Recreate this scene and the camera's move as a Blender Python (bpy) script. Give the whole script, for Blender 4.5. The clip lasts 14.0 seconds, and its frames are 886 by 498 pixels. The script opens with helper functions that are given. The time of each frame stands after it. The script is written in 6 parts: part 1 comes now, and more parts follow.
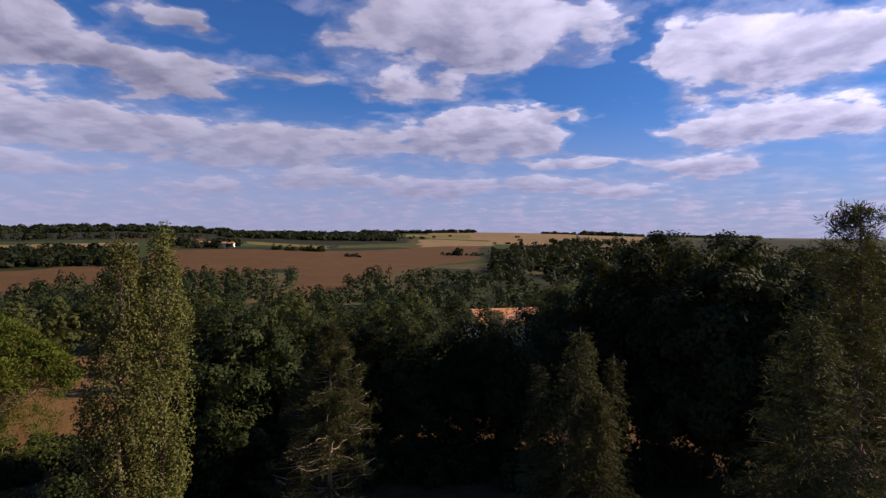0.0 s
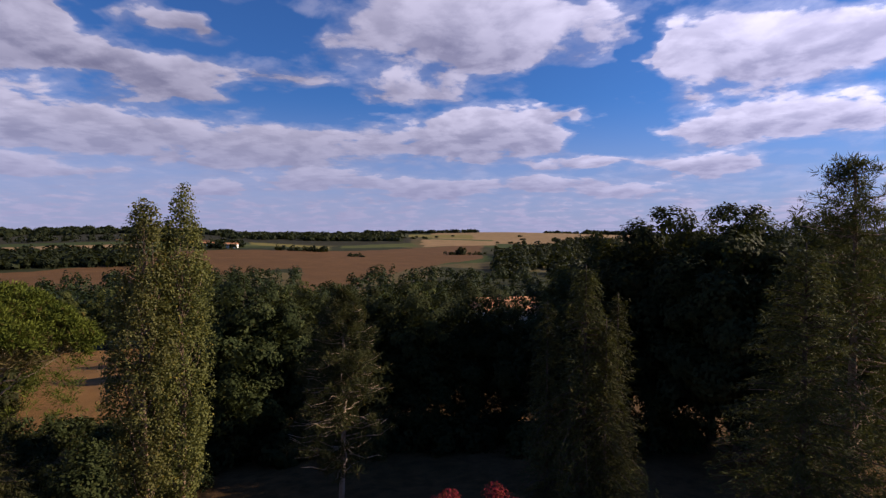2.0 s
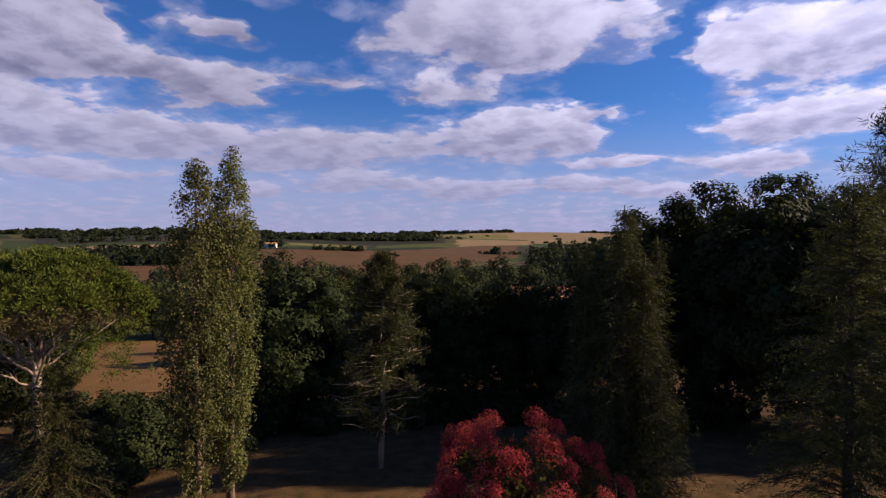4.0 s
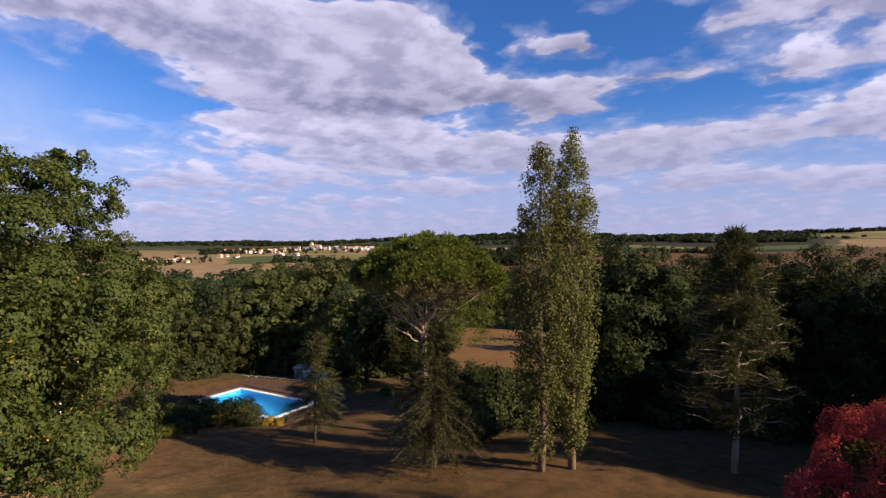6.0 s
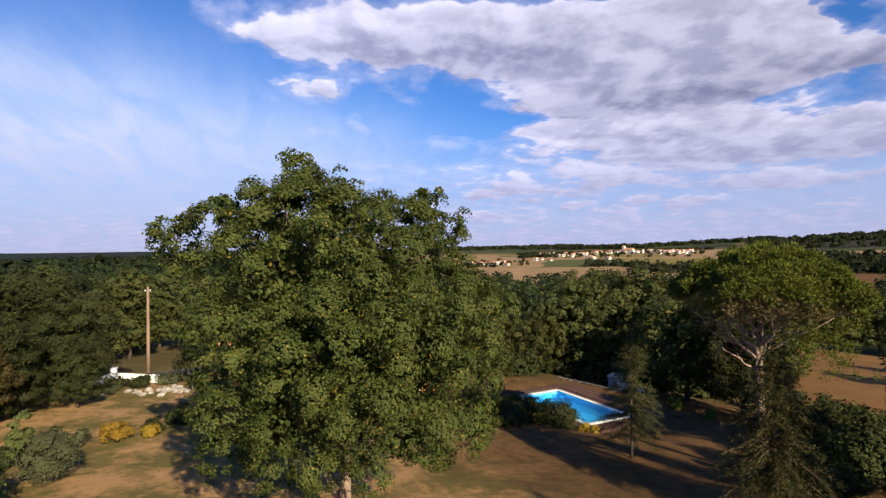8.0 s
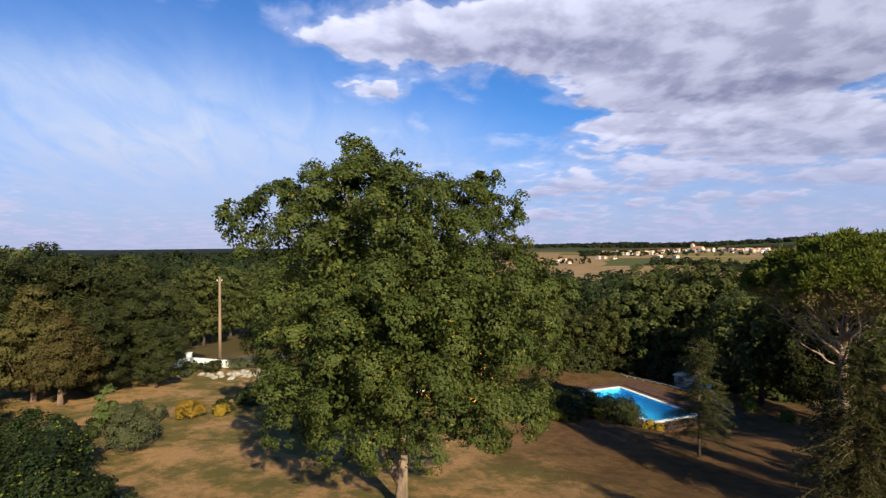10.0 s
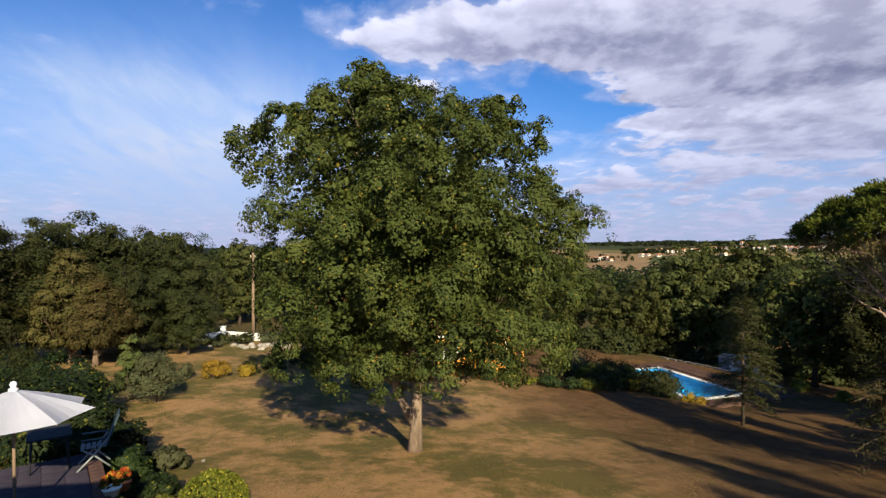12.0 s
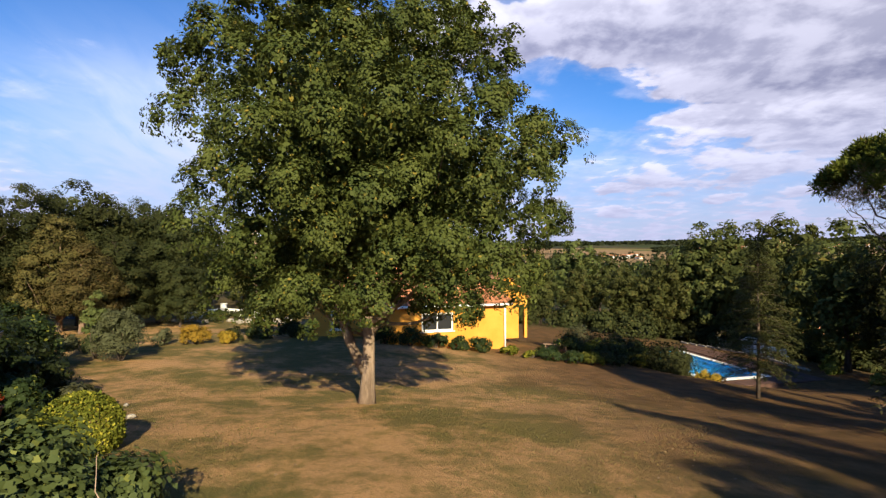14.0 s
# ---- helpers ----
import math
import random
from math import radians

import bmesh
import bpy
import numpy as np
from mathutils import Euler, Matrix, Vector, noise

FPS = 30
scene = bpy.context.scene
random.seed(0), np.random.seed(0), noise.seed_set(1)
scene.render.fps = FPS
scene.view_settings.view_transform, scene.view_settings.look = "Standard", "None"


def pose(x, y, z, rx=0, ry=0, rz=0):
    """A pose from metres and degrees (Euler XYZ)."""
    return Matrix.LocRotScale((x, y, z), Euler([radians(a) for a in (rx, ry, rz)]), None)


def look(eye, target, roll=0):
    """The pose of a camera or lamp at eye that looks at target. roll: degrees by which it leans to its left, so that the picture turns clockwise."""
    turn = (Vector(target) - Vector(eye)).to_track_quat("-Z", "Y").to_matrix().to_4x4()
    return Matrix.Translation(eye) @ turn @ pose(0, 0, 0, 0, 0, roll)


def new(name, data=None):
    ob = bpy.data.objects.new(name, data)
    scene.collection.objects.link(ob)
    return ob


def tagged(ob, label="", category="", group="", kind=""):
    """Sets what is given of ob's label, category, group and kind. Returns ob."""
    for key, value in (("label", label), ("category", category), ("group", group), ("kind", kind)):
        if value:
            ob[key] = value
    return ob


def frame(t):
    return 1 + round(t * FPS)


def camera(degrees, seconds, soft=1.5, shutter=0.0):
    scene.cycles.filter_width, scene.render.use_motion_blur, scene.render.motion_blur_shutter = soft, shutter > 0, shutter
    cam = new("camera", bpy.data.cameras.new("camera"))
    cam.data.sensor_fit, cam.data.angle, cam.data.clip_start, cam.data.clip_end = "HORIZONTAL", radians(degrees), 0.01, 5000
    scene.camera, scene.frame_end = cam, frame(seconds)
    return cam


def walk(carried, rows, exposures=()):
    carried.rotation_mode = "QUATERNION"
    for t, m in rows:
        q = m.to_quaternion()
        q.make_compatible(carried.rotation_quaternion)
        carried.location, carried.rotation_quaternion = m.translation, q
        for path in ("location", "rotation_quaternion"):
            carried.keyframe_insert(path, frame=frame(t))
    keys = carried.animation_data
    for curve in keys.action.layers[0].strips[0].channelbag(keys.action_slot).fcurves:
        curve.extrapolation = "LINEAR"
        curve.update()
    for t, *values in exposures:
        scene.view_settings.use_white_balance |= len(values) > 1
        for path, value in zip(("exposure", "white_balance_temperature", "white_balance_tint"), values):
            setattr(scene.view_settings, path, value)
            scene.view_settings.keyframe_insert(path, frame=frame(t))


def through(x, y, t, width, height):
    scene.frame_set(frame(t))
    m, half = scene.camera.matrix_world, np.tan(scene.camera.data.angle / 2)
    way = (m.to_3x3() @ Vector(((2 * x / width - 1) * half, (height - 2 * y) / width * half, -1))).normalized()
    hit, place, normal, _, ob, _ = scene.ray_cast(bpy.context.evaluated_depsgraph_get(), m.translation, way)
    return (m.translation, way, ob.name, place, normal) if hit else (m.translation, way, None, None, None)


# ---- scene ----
cam = camera(79.1, 14.0, soft=1.35)
PATH = [
    (0, (1.341, 1.026, 12.41), (1.324, 3.026, 12.379), 0.9),
    (0.5, (1.293, 0.951, 11.964), (1.274, 2.951, 11.943), 1.1),
    (1, (1.165, 0.671, 11.713), (1.145, 2.671, 11.689), 0.6),
    (1.5, (1.132, 0.428, 11.365), (1.111, 2.427, 11.334), 0.5),
    (2, (1.12, 0.313, 10.977), (1.093, 2.312, 10.948), 0.5),
    (4.5, (1.019, -0.067, 9.209), (0.744, 1.914, 9.183), 0.3),
    (5, (1.027, -0.019, 8.949), (0.46, 1.899, 8.924), 0.3),
    (5.5, (1.013, -0.021, 8.678), (0.093, 1.755, 8.656), 0.1),
    (6, (1.072, -0.048, 8.494), (-0.203, 1.493, 8.476), -0.2),
    (6.5, (1.191, -0.218, 8.336), (-0.429, 0.955, 8.324), -0.4),
    (7, (1.241, -0.39, 8.311), (-0.61, 0.366, 8.307), -0.5),
    (7.5, (1.346, -0.465, 8.643), (-0.534, 0.215, 8.645), -0.6),
    (8, (1.393, -0.497, 8.99), (-0.509, 0.122, 8.992), -0.6),
    (10.5, (1.308, -0.31, 8.095), (-0.659, 0.056, 8.091), -0.4),
    (11, (1.094, -0.115, 7.54), (-0.879, 0.211, 7.537), -0.4),
    (11.5, (0.839, 0.161, 6.935), (-1.14, 0.45, 6.933), -0.4),
    (12, (0.566, 0.471, 6.356), (-1.417, 0.732, 6.35), -0.4),
    (12.5, (0.221, 0.921, 5.76), (-1.766, 1.15, 5.751), -0.4),
    (13, (-0.197, 1.424, 5.231), (-2.186, 1.63, 5.219), -0.4),
    (13.5, (-0.684, 2.094, 4.759), (-2.676, 2.274, 4.744), -0.3),
    (14, (-1.119, 2.642, 4.387), (-3.112, 2.801, 4.377), -0.2),
]
walk(cam, [(t, look(eye, target, roll)) for t, eye, target, roll in PATH], [(0, 0.58, 6200, 12), (4.5, 0.66, 6100, 12), (5.5, 0.82, 6100, 10), (6.5, 1.0, 6260, 8), (8, 1.03, 6200, 5), (11, 0.95, 6130, -2), (12.5, 1.03, 6200, -1), (14, 1.22, 6380, 0)])


# ---- world, sun, exposure ----
SUN_EL, SUN_AZ = radians(26), radians(11)  # azimuth from +x towards +y
sun_way = Vector((math.cos(SUN_EL) * math.cos(SUN_AZ), math.cos(SUN_EL) * math.sin(SUN_AZ), math.sin(SUN_EL)))
lamp = bpy.data.lights.new("sun", "SUN")
lamp.energy, lamp.angle, lamp.color = 5.0, radians(0.6), (1.0, 0.81, 0.56)
sun = new("sun", lamp)
sun.matrix_world = look(sun_way * 50, (0, 0, 0))

world = bpy.data.worlds.new("sky")
scene.world = world
world.use_nodes = True
NT = world.node_tree
NT.nodes.clear()


class Nodes:
    """Short hand for node trees."""

    def __init__(self, tree):
        self.t = tree

    def add(self, kind, operation=None):
        n = self.t.nodes.new(kind)
        if operation:
            n.operation = operation
        return n

    def link(self, a, b):
        self.t.links.new(a, b)

    def put(self, socket, v):
        if isinstance(v, bpy.types.NodeSocket):
            self.link(v, socket)
        else:
            socket.default_value = v

    def math(self, op, a, b=0.0, c=0.0, clamp=False):
        n = self.add("ShaderNodeMath", op)
        n.use_clamp = clamp
        for s, v in zip(n.inputs, (a, b, c)):
            self.put(s, v)
        return n.outputs[0]

    def vec(self, op, a, b=(0, 0, 0)):
        n = self.add("ShaderNodeVectorMath", op)
        self.put(n.inputs[0], a)
        self.put(n.inputs[1], b)
        return n.outputs[0]

    def mix(self, f, a, b):
        n = self.add("ShaderNodeMix")
        n.data_type = "RGBA"
        self.put(n.inputs[0], f)
        for s, v in ((n.inputs[6], a), (n.inputs[7], b)):
            self.put(s, v if isinstance(v, bpy.types.NodeSocket) else (*v, 1.0)[:4])
        return n.outputs[2]

    def noise(self, vector, scale, detail=4.0, rough=0.5, distort=0.0, color=False):
        n = self.add("ShaderNodeTexNoise")
        if vector is not None:
            self.link(vector, n.inputs["Vector"])
        n.inputs["Scale"].default_value, n.inputs["Detail"].default_value = scale, detail
        n.inputs["Roughness"].default_value, n.inputs["Distortion"].default_value = rough, distort
        return n.outputs[1 if color else 0]

    def ramp(self, f, low, high, a=0.0, b=1.0, smooth=True):
        n = self.add("ShaderNodeMapRange")
        n.interpolation_type = "SMOOTHSTEP" if smooth else "LINEAR"
        for s, v in zip(n.inputs, (f, low, high, a, b)):
            self.put(s, v)
        return n.outputs[0]


def build_sky():
    k = Nodes(NT)
    way = k.add("ShaderNodeTexCoord").outputs["Generated"]
    sky = k.add("ShaderNodeTexSky")
    sky.sky_type, sky.sun_disc = "NISHITA", False
    sky.sun_elevation, sky.sun_rotation = SUN_EL, math.pi / 2 - SUN_AZ
    sky.air_density, sky.dust_density, sky.ozone_density = 1.0, 0.4, 3.0
    sep = k.add("ShaderNodeSeparateXYZ")
    k.link(way, sep.inputs[0])
    x, y, z = sep.outputs
    up = k.math("MAXIMUM", z, 0.0)
    # cloud layer: the sky's directions laid onto a flat sheet overhead
    inv = k.math("DIVIDE", 1.0, k.math("ADD", up, 0.17))
    flat = k.add("ShaderNodeCombineXYZ")
    k.put(flat.inputs[0], k.math("MULTIPLY", x, inv))
    k.put(flat.inputs[1], k.math("MULTIPLY", y, inv))
    sheet = flat.outputs[0]
    az = k.math("ARCTAN2", k.math("MULTIPLY", x, -1.0), y)  # to the left of +y
    el = k.math("ARCSINE", z)
    puff = k.noise(sheet, 4.2, 7.0, 0.56, 0.2)
    wide = k.noise(sheet, 1.2, 2.0, 0.5, 0.3)
    # bearing and elevation in degrees, bent a little, so that no form keeps a smooth outline
    place = k.add("ShaderNodeCombineXYZ")
    k.put(place.inputs[0], k.math("MULTIPLY", az, 180 / math.pi))
    k.put(place.inputs[1], k.math("MULTIPLY", el, 180 / math.pi))
    bend = k.vec("SUBTRACT", k.noise(sheet, 2.6, 4.0, 0.6, 0, True), (0.5, 0.5, 0.5))
    slack = k.ramp(el, radians(2), radians(16), 0.35, 1.0)
    reach = k.add("ShaderNodeVectorMath", "SCALE")
    k.link(k.vec("MULTIPLY", bend, (15.0, 5.5, 0.0)), reach.inputs[0])
    k.link(slack, reach.inputs["Scale"])
    place = k.vec("ADD", place.outputs[0], reach.outputs[0])
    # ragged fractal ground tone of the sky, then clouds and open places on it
    # cover is lowered overhead, above the view, to weaken the fill light
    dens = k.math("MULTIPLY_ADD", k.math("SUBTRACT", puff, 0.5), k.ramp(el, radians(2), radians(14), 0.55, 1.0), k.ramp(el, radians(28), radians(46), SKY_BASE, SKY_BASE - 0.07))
    dens = k.math("MULTIPLY_ADD", k.math("SUBTRACT", wide, 0.5), 0.18, dens)
    # the farther, lower clouds close up into pale rows
    rows = k.noise(k.vec("MULTIPLY", sheet, (0.8, 0.8, 1.0)), 5.5, 4.0, 0.6, 0.4)
    dens = k.math("ADD", dens, k.math("MULTIPLY", k.ramp(el, radians(1.5), radians(11), 1.0, 0.0), k.ramp(rows, 0.28, 0.66, 0.06, 0.34)))
    weight, height = 0.001, 0.0
    for a, e, da, de, amount in CLOUDS_NORTH + CLOUDS_WEST + OPEN_SKY:
        n = k.add("ShaderNodeVectorMath", "MULTIPLY_ADD")
        k.link(place, n.inputs[0])
        n.inputs[1].default_value = (1 / da, 1 / de, 0)
        n.inputs[2].default_value = (-a / da, -e / de, 0)
        dot = k.add("ShaderNodeVectorMath", "DOT_PRODUCT")
        k.link(n.outputs[0], dot.inputs[0])
        k.link(n.outputs[0], dot.inputs[1])
        d = dot.outputs["Value"]
        w = k.math("POWER", 0.3679, k.math("MULTIPLY", d, d))
        dens = k.math("MULTIPLY_ADD", w, amount, dens)
        if amount > 0:
            cut = k.add("ShaderNodeSeparateXYZ")
            k.link(n.outputs[0], cut.inputs[0])
            weight = k.math("ADD", w, weight)
            height = k.math("MULTIPLY_ADD", w, cut.outputs[1], height)
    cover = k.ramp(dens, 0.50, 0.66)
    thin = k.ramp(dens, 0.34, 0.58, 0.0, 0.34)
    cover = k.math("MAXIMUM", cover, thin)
    # tops and the sides towards the sun are white, thick parts and undersides grey
    toward = k.noise(k.vec("ADD", sheet, (0.07, 0.03, 0.0)), 4.2, 7.0, 0.56, 0.2)
    lit = k.ramp(k.math("SUBTRACT", puff, toward), -0.14, 0.14)
    top = k.ramp(k.math("DIVIDE", height, weight), -0.75, 0.75)
    thick = k.ramp(dens, 0.60, 0.95)
    shade = k.math("MULTIPLY_ADD", lit, 0.40, k.math("MULTIPLY", top, 0.50))
    shade = k.math("MULTIPLY_ADD", k.math("SUBTRACT", 1.0, thick), 0.18, shade)
    shade = k.math("MINIMUM", shade, 1.0)
    cloud = k.mix(shade, CLOUD_DARK, CLOUD_WHITE)
    tint = k.vec("MULTIPLY", sky.outputs[0], SKY_TINT)
    # clouds are brightest towards the sun and opposite to it
    dot = k.add("ShaderNodeVectorMath", "DOT_PRODUCT")
    k.link(way, dot.inputs[0])
    dot.inputs[1].default_value = sun_way
    glow = k.math("MULTIPLY_ADD", k.math("MULTIPLY", dot.outputs["Value"], dot.outputs["Value"]), 0.70, 0.78)
    glow = k.math("MULTIPLY_ADD", k.math("MAXIMUM", dot.outputs["Value"], 0.0), 0.40, glow)
    scale = k.add("ShaderNodeVectorMath", "SCALE")
    k.link(cloud, scale.inputs[0])
    k.link(glow, scale.inputs["Scale"])
    col = k.mix(cover, tint, scale.outputs[0])
    # smooth high veil in the west
    wisp = k.noise(k.vec("MULTIPLY", sheet, (1.0, 3.0, 1.0)), 2.0, 5.0, 0.55, 0.8)
    for a, e, da, de, amount in VEILS:
        u = k.math("MULTIPLY", k.math("SUBTRACT", az, radians(a)), 1 / radians(da))
        v = k.math("MULTIPLY", k.math("SUBTRACT", el, radians(e)), 1 / radians(de))
        d = k.math("POWER", 2.718, k.math("MULTIPLY", k.math("ADD", k.math("MULTIPLY", u, u), k.math("MULTIPLY", v, v)), -1.0))
        col = k.mix(k.math("MULTIPLY", d, k.ramp(wisp, 0.2, 0.75, amount * 0.55, amount)), col, VEIL)
    # hazy band at the horizon
    haze = k.ramp(el, radians(-2), radians(15), 0.90, 0.0)
    col = k.mix(haze, col, HAZE)
    back = k.add("ShaderNodeBackground")
    k.link(col, back.inputs[0])
    back.inputs[1].default_value = 0.05
    k.link(back.outputs[0], k.add("ShaderNodeOutputWorld").inputs[0])


SKY_TINT = (0.50, 0.86, 1.43)
CLOUD_WHITE, CLOUD_DARK, HAZE = (9.6, 8.9, 11.2), (2.8, 2.75, 4.5), (4.9, 4.8, 7.3)
VEILS, VEIL = [(106, 9.5, 19, 8, 1.0), (86, 10, 12, 4, 0.6), (113, 15, 8, 2.0, 0.6), (30, 6, 40, 4, 0.25)], (7.4, 7.6, 9.7)
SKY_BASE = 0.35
# clouds and open places: bearing to the left of +y, elevation, half breadth, half height (degrees), amount
CLOUDS_NORTH = [(36.7, 16.7, 5.1, 3.1, 0.3), (29, 14.9, 8.8, 2.5, 0.4), (26.2, 20.1, 3.6, 1.3, 0.36), (17.1, 17.1, 4.4, 1.6, 0.22), (-3.1, 21.3, 15.7, 4.4, 0.5), (4.6, 15.9, 8.9, 1.7, 0.26), (-29.9, 17.8, 10.3, 4.2, 0.5), (-11.8, 13.4, 3.4, 1, 0.36), (-3.3, 11.1, 12.1, 2.6, 0.5), (-30.9, 11, 9.4, 2.1, 0.5), (35.9, 9.1, 6.8, 2.1, 0.36), (18.9, 9.4, 11.3, 2.2, 0.42), (-13.3, 8.2, 5.1, 0.6, 0.34), (-24.5, 7.7, 5.4, 1, 0.34), (13.8, 6.2, 6.3, 1, 0.3), (2, 5.7, 6.6, 1, 0.34), (-9.9, 6.1, 5.8, 0.8, 0.34), (-17.3, 5.2, 3.8, 0.6, 0.3), (23.6, 5, 3.1, 0.8, 0.28)]
CLOUDS_WEST = [(48.5, 17.3, 12.6, 3.9, 0.46), (49.3, 11.8, 8.1, 1.7, 0.36), (45.8, 8.9, 5.5, 1, 0.3), (69.4, 21.2, 23.5, 3.1, 0.38), (48.2, 16.6, 17.3, 3.2, 0.34), (60.8, 12.5, 7.7, 1.1, 0.4), (47.1, 10.2, 19, 2.4, 0.34), (58, 7.2, 16, 1.6, 0.2), (67.9, 5.7, 1.6, 0.5, 0.3), (58.4, 4.6, 1.3, 0.4, 0.3), (51.3, 5, 2.2, 0.5, 0.26), (47.1, 4.3, 2.4, 0.5, 0.26), (67.9, 3.6, 1.7, 0.5, 0.26), (50.7, 20.8, 21.4, 3.6, 0.28), (70.8, 22.4, 23.9, 2.8, 0.3), (84.5, 16.6, 2.9, 1, 0.3), (94.4, 18, 1.3, 0.6, 0.28), (38.4, 6, 6.7, 0.8, 0.3)]
OPEN_SKY = [(19, 20.7, 5.4, 2, -0.34), (12.5, 13.5, 6.3, 1.4, -0.26), (-13.2, 15.3, 6.2, 1.8, -0.36), (-19.4, 19.6, 1.5, 3, -0.3), (-16.9, 10.8, 3.8, 1.8, -0.34), (4.5, 8.1, 3, 0.7, -0.15), (34.3, 19.6, 2.2, 3.5, -0.34), (28.1, 22.7, 3.5, 1.5, -0.15), (91.6, 17.6, 3.4, 1.7, -0.34), (71.7, 13, 8.2, 1.2, -0.4), (103.4, 18.3, 11.4, 2.8, -0.4), (94.9, 13.4, 9.2, 2.4, -0.26), (70.9, 13.6, 6.6, 1.1, -0.36), (119.1, 20.1, 10.9, 1.8, -0.34), (105.6, 8.9, 12.6, 5.4, -0.25)]
build_sky()

# ---- materials ----
def material(name, rough=0.8, spec=0.3):
    m = bpy.data.materials.new(name)
    m.use_nodes = True
    m.node_tree.nodes.clear()
    k = Nodes(m.node_tree)
    k.b = k.add("ShaderNodeBsdfPrincipled")
    k.b.inputs["Roughness"].default_value = rough
    k.b.inputs["Specular IOR Level"].default_value = spec
    k.out = k.add("ShaderNodeOutputMaterial")
    k.link(k.b.outputs[0], k.out.inputs[0])
    k.co = k.add("ShaderNodeTexCoord").outputs["Object"]
    k.pos = k.add("ShaderNodeNewGeometry").outputs["Position"]
    return m, k


def bump(k, height, strength=0.3, distance=0.02):
    n = k.add("ShaderNodeBump")
    n.inputs["Strength"].default_value, n.inputs["Distance"].default_value = strength, distance
    k.link(height, n.inputs["Height"])
    k.link(n.outputs[0], k.b.inputs["Normal"])


def foliage(name, a, b, c=None, share=0.06, through=0.35, gloss=0.05, patch=0.5):
    """Leaves: a to b leaf by leaf and branch by branch, some of them c; light shines through."""
    m, k = material(name, 0.65, gloss)
    a, b, c = ([0.72 * v for v in t] if t else None for t in (a, b, c))
    isle = k.add("ShaderNodeNewGeometry").outputs["Random Per Island"]
    each = k.add("ShaderNodeObjectInfo").outputs["Random"]
    big = k.noise(k.pos, patch, 2.0)
    f = k.math("ADD", k.math("MULTIPLY", isle, 0.34), k.math("MULTIPLY", k.ramp(big, 0.3, 0.7), 0.36))
    f = k.math("ADD", f, k.math("MULTIPLY", k.ramp(k.noise(k.pos, patch * 4.0, 2.0), 0.3, 0.7), 0.30))
    col = k.mix(f, a, b)
    if c:
        col = k.mix(k.ramp(k.math("FRACT", k.math("MULTIPLY", isle, 17.31)), 1 - share, 1 - share + 0.01), col, c)
    hue = k.add("ShaderNodeHueSaturation")
    k.put(hue.inputs["Value"], k.math("MULTIPLY_ADD", each, 0.46, 0.66))
    k.put(hue.inputs["Hue"], k.math("MULTIPLY_ADD", each, 0.034, 0.482))
    k.link(col, hue.inputs["Color"])
    k.link(hue.outputs[0], k.b.inputs["Base Color"])
    tr = k.add("ShaderNodeBsdfTranslucent")
    k.link(k.mix(0.5, hue.outputs[0], (0.115, 0.122, 0.015)), tr.inputs[0])
    ms = k.add("ShaderNodeMixShader")
    ms.inputs[0].default_value = through
    k.link(k.b.outputs[0], ms.inputs[1])
    k.link(tr.outputs[0], ms.inputs[2])
    k.link(ms.outputs[0], k.out.inputs[0])
    return m


def two_tone(name, a, b, scale=3.0, rough=0.85, spec=0.2, relief=0.25, depth=0.02, fine=30.0, stretch=(1, 1, 1)):
    """A surface with stains at one scale and grain at another."""
    if max(b) < 0.55:
        a, b = ([0.76 * v for v in t] for t in (a, b))
    m, k = material(name, rough, spec)
    co = k.vec("MULTIPLY", k.co, stretch)
    f = k.math("ADD", k.math("MULTIPLY", k.noise(co, scale, 5.0, 0.6), 0.7), k.math("MULTIPLY", k.noise(co, fine, 3.0, 0.7), 0.3))
    each = k.add("ShaderNodeObjectInfo").outputs["Random"]
    f = k.math("ADD", k.ramp(f, 0.32, 0.68), k.math("MULTIPLY_ADD", each, 0.3, -0.15), clamp=True)
    k.link(k.mix(f, a, b), k.b.inputs["Base Color"])
    bump(k, k.noise(co, fine, 4.0, 0.7), relief, depth)
    return m


M_OAK = foliage("oak leaves", (0.032, 0.048, 0.011), (0.124, 0.137, 0.033), (0.24, 0.18, 0.035), 0.03, 0.16, 0.10)
# leaves of the north wood, darkened to carry the shade lying over it
M_SHADED_WOOD = foliage("shaded wood leaves", (0.025, 0.034, 0.013), (0.075, 0.082, 0.029), (0.10, 0.09, 0.03), 0.05, 0.15)
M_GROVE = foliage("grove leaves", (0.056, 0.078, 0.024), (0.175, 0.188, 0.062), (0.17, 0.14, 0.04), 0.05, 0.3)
M_POPLAR = foliage("poplar leaves", (0.122, 0.136, 0.032), (0.285, 0.280, 0.088), (0.30, 0.24, 0.04), 0.06, 0.35, 0.2)
M_STONE_PINE = foliage("stone pine needles", (0.085, 0.125, 0.020), (0.215, 0.255, 0.046), (0.13, 0.10, 0.03), 0.05, 0.25)
M_PINE = foliage("pine needles", (0.042, 0.048, 0.021), (0.100, 0.100, 0.045), (0.14, 0.10, 0.04), 0.08, 0.2)
M_SPRUCE = foliage("spruce needles", (0.043, 0.049, 0.018), (0.118, 0.114, 0.042), (0.11, 0.09, 0.03), 0.06, 0.2)
M_BROWN_CON = foliage("cypress sprays", (0.064, 0.060, 0.021), (0.158, 0.126, 0.045), (0.12, 0.08, 0.03), 0.1, 0.2)
M_RED = foliage("red plumes", (0.60, 0.035, 0.045), (1.0, 0.15, 0.125), (0.16, 0.05, 0.03), 0.05, 0.45)
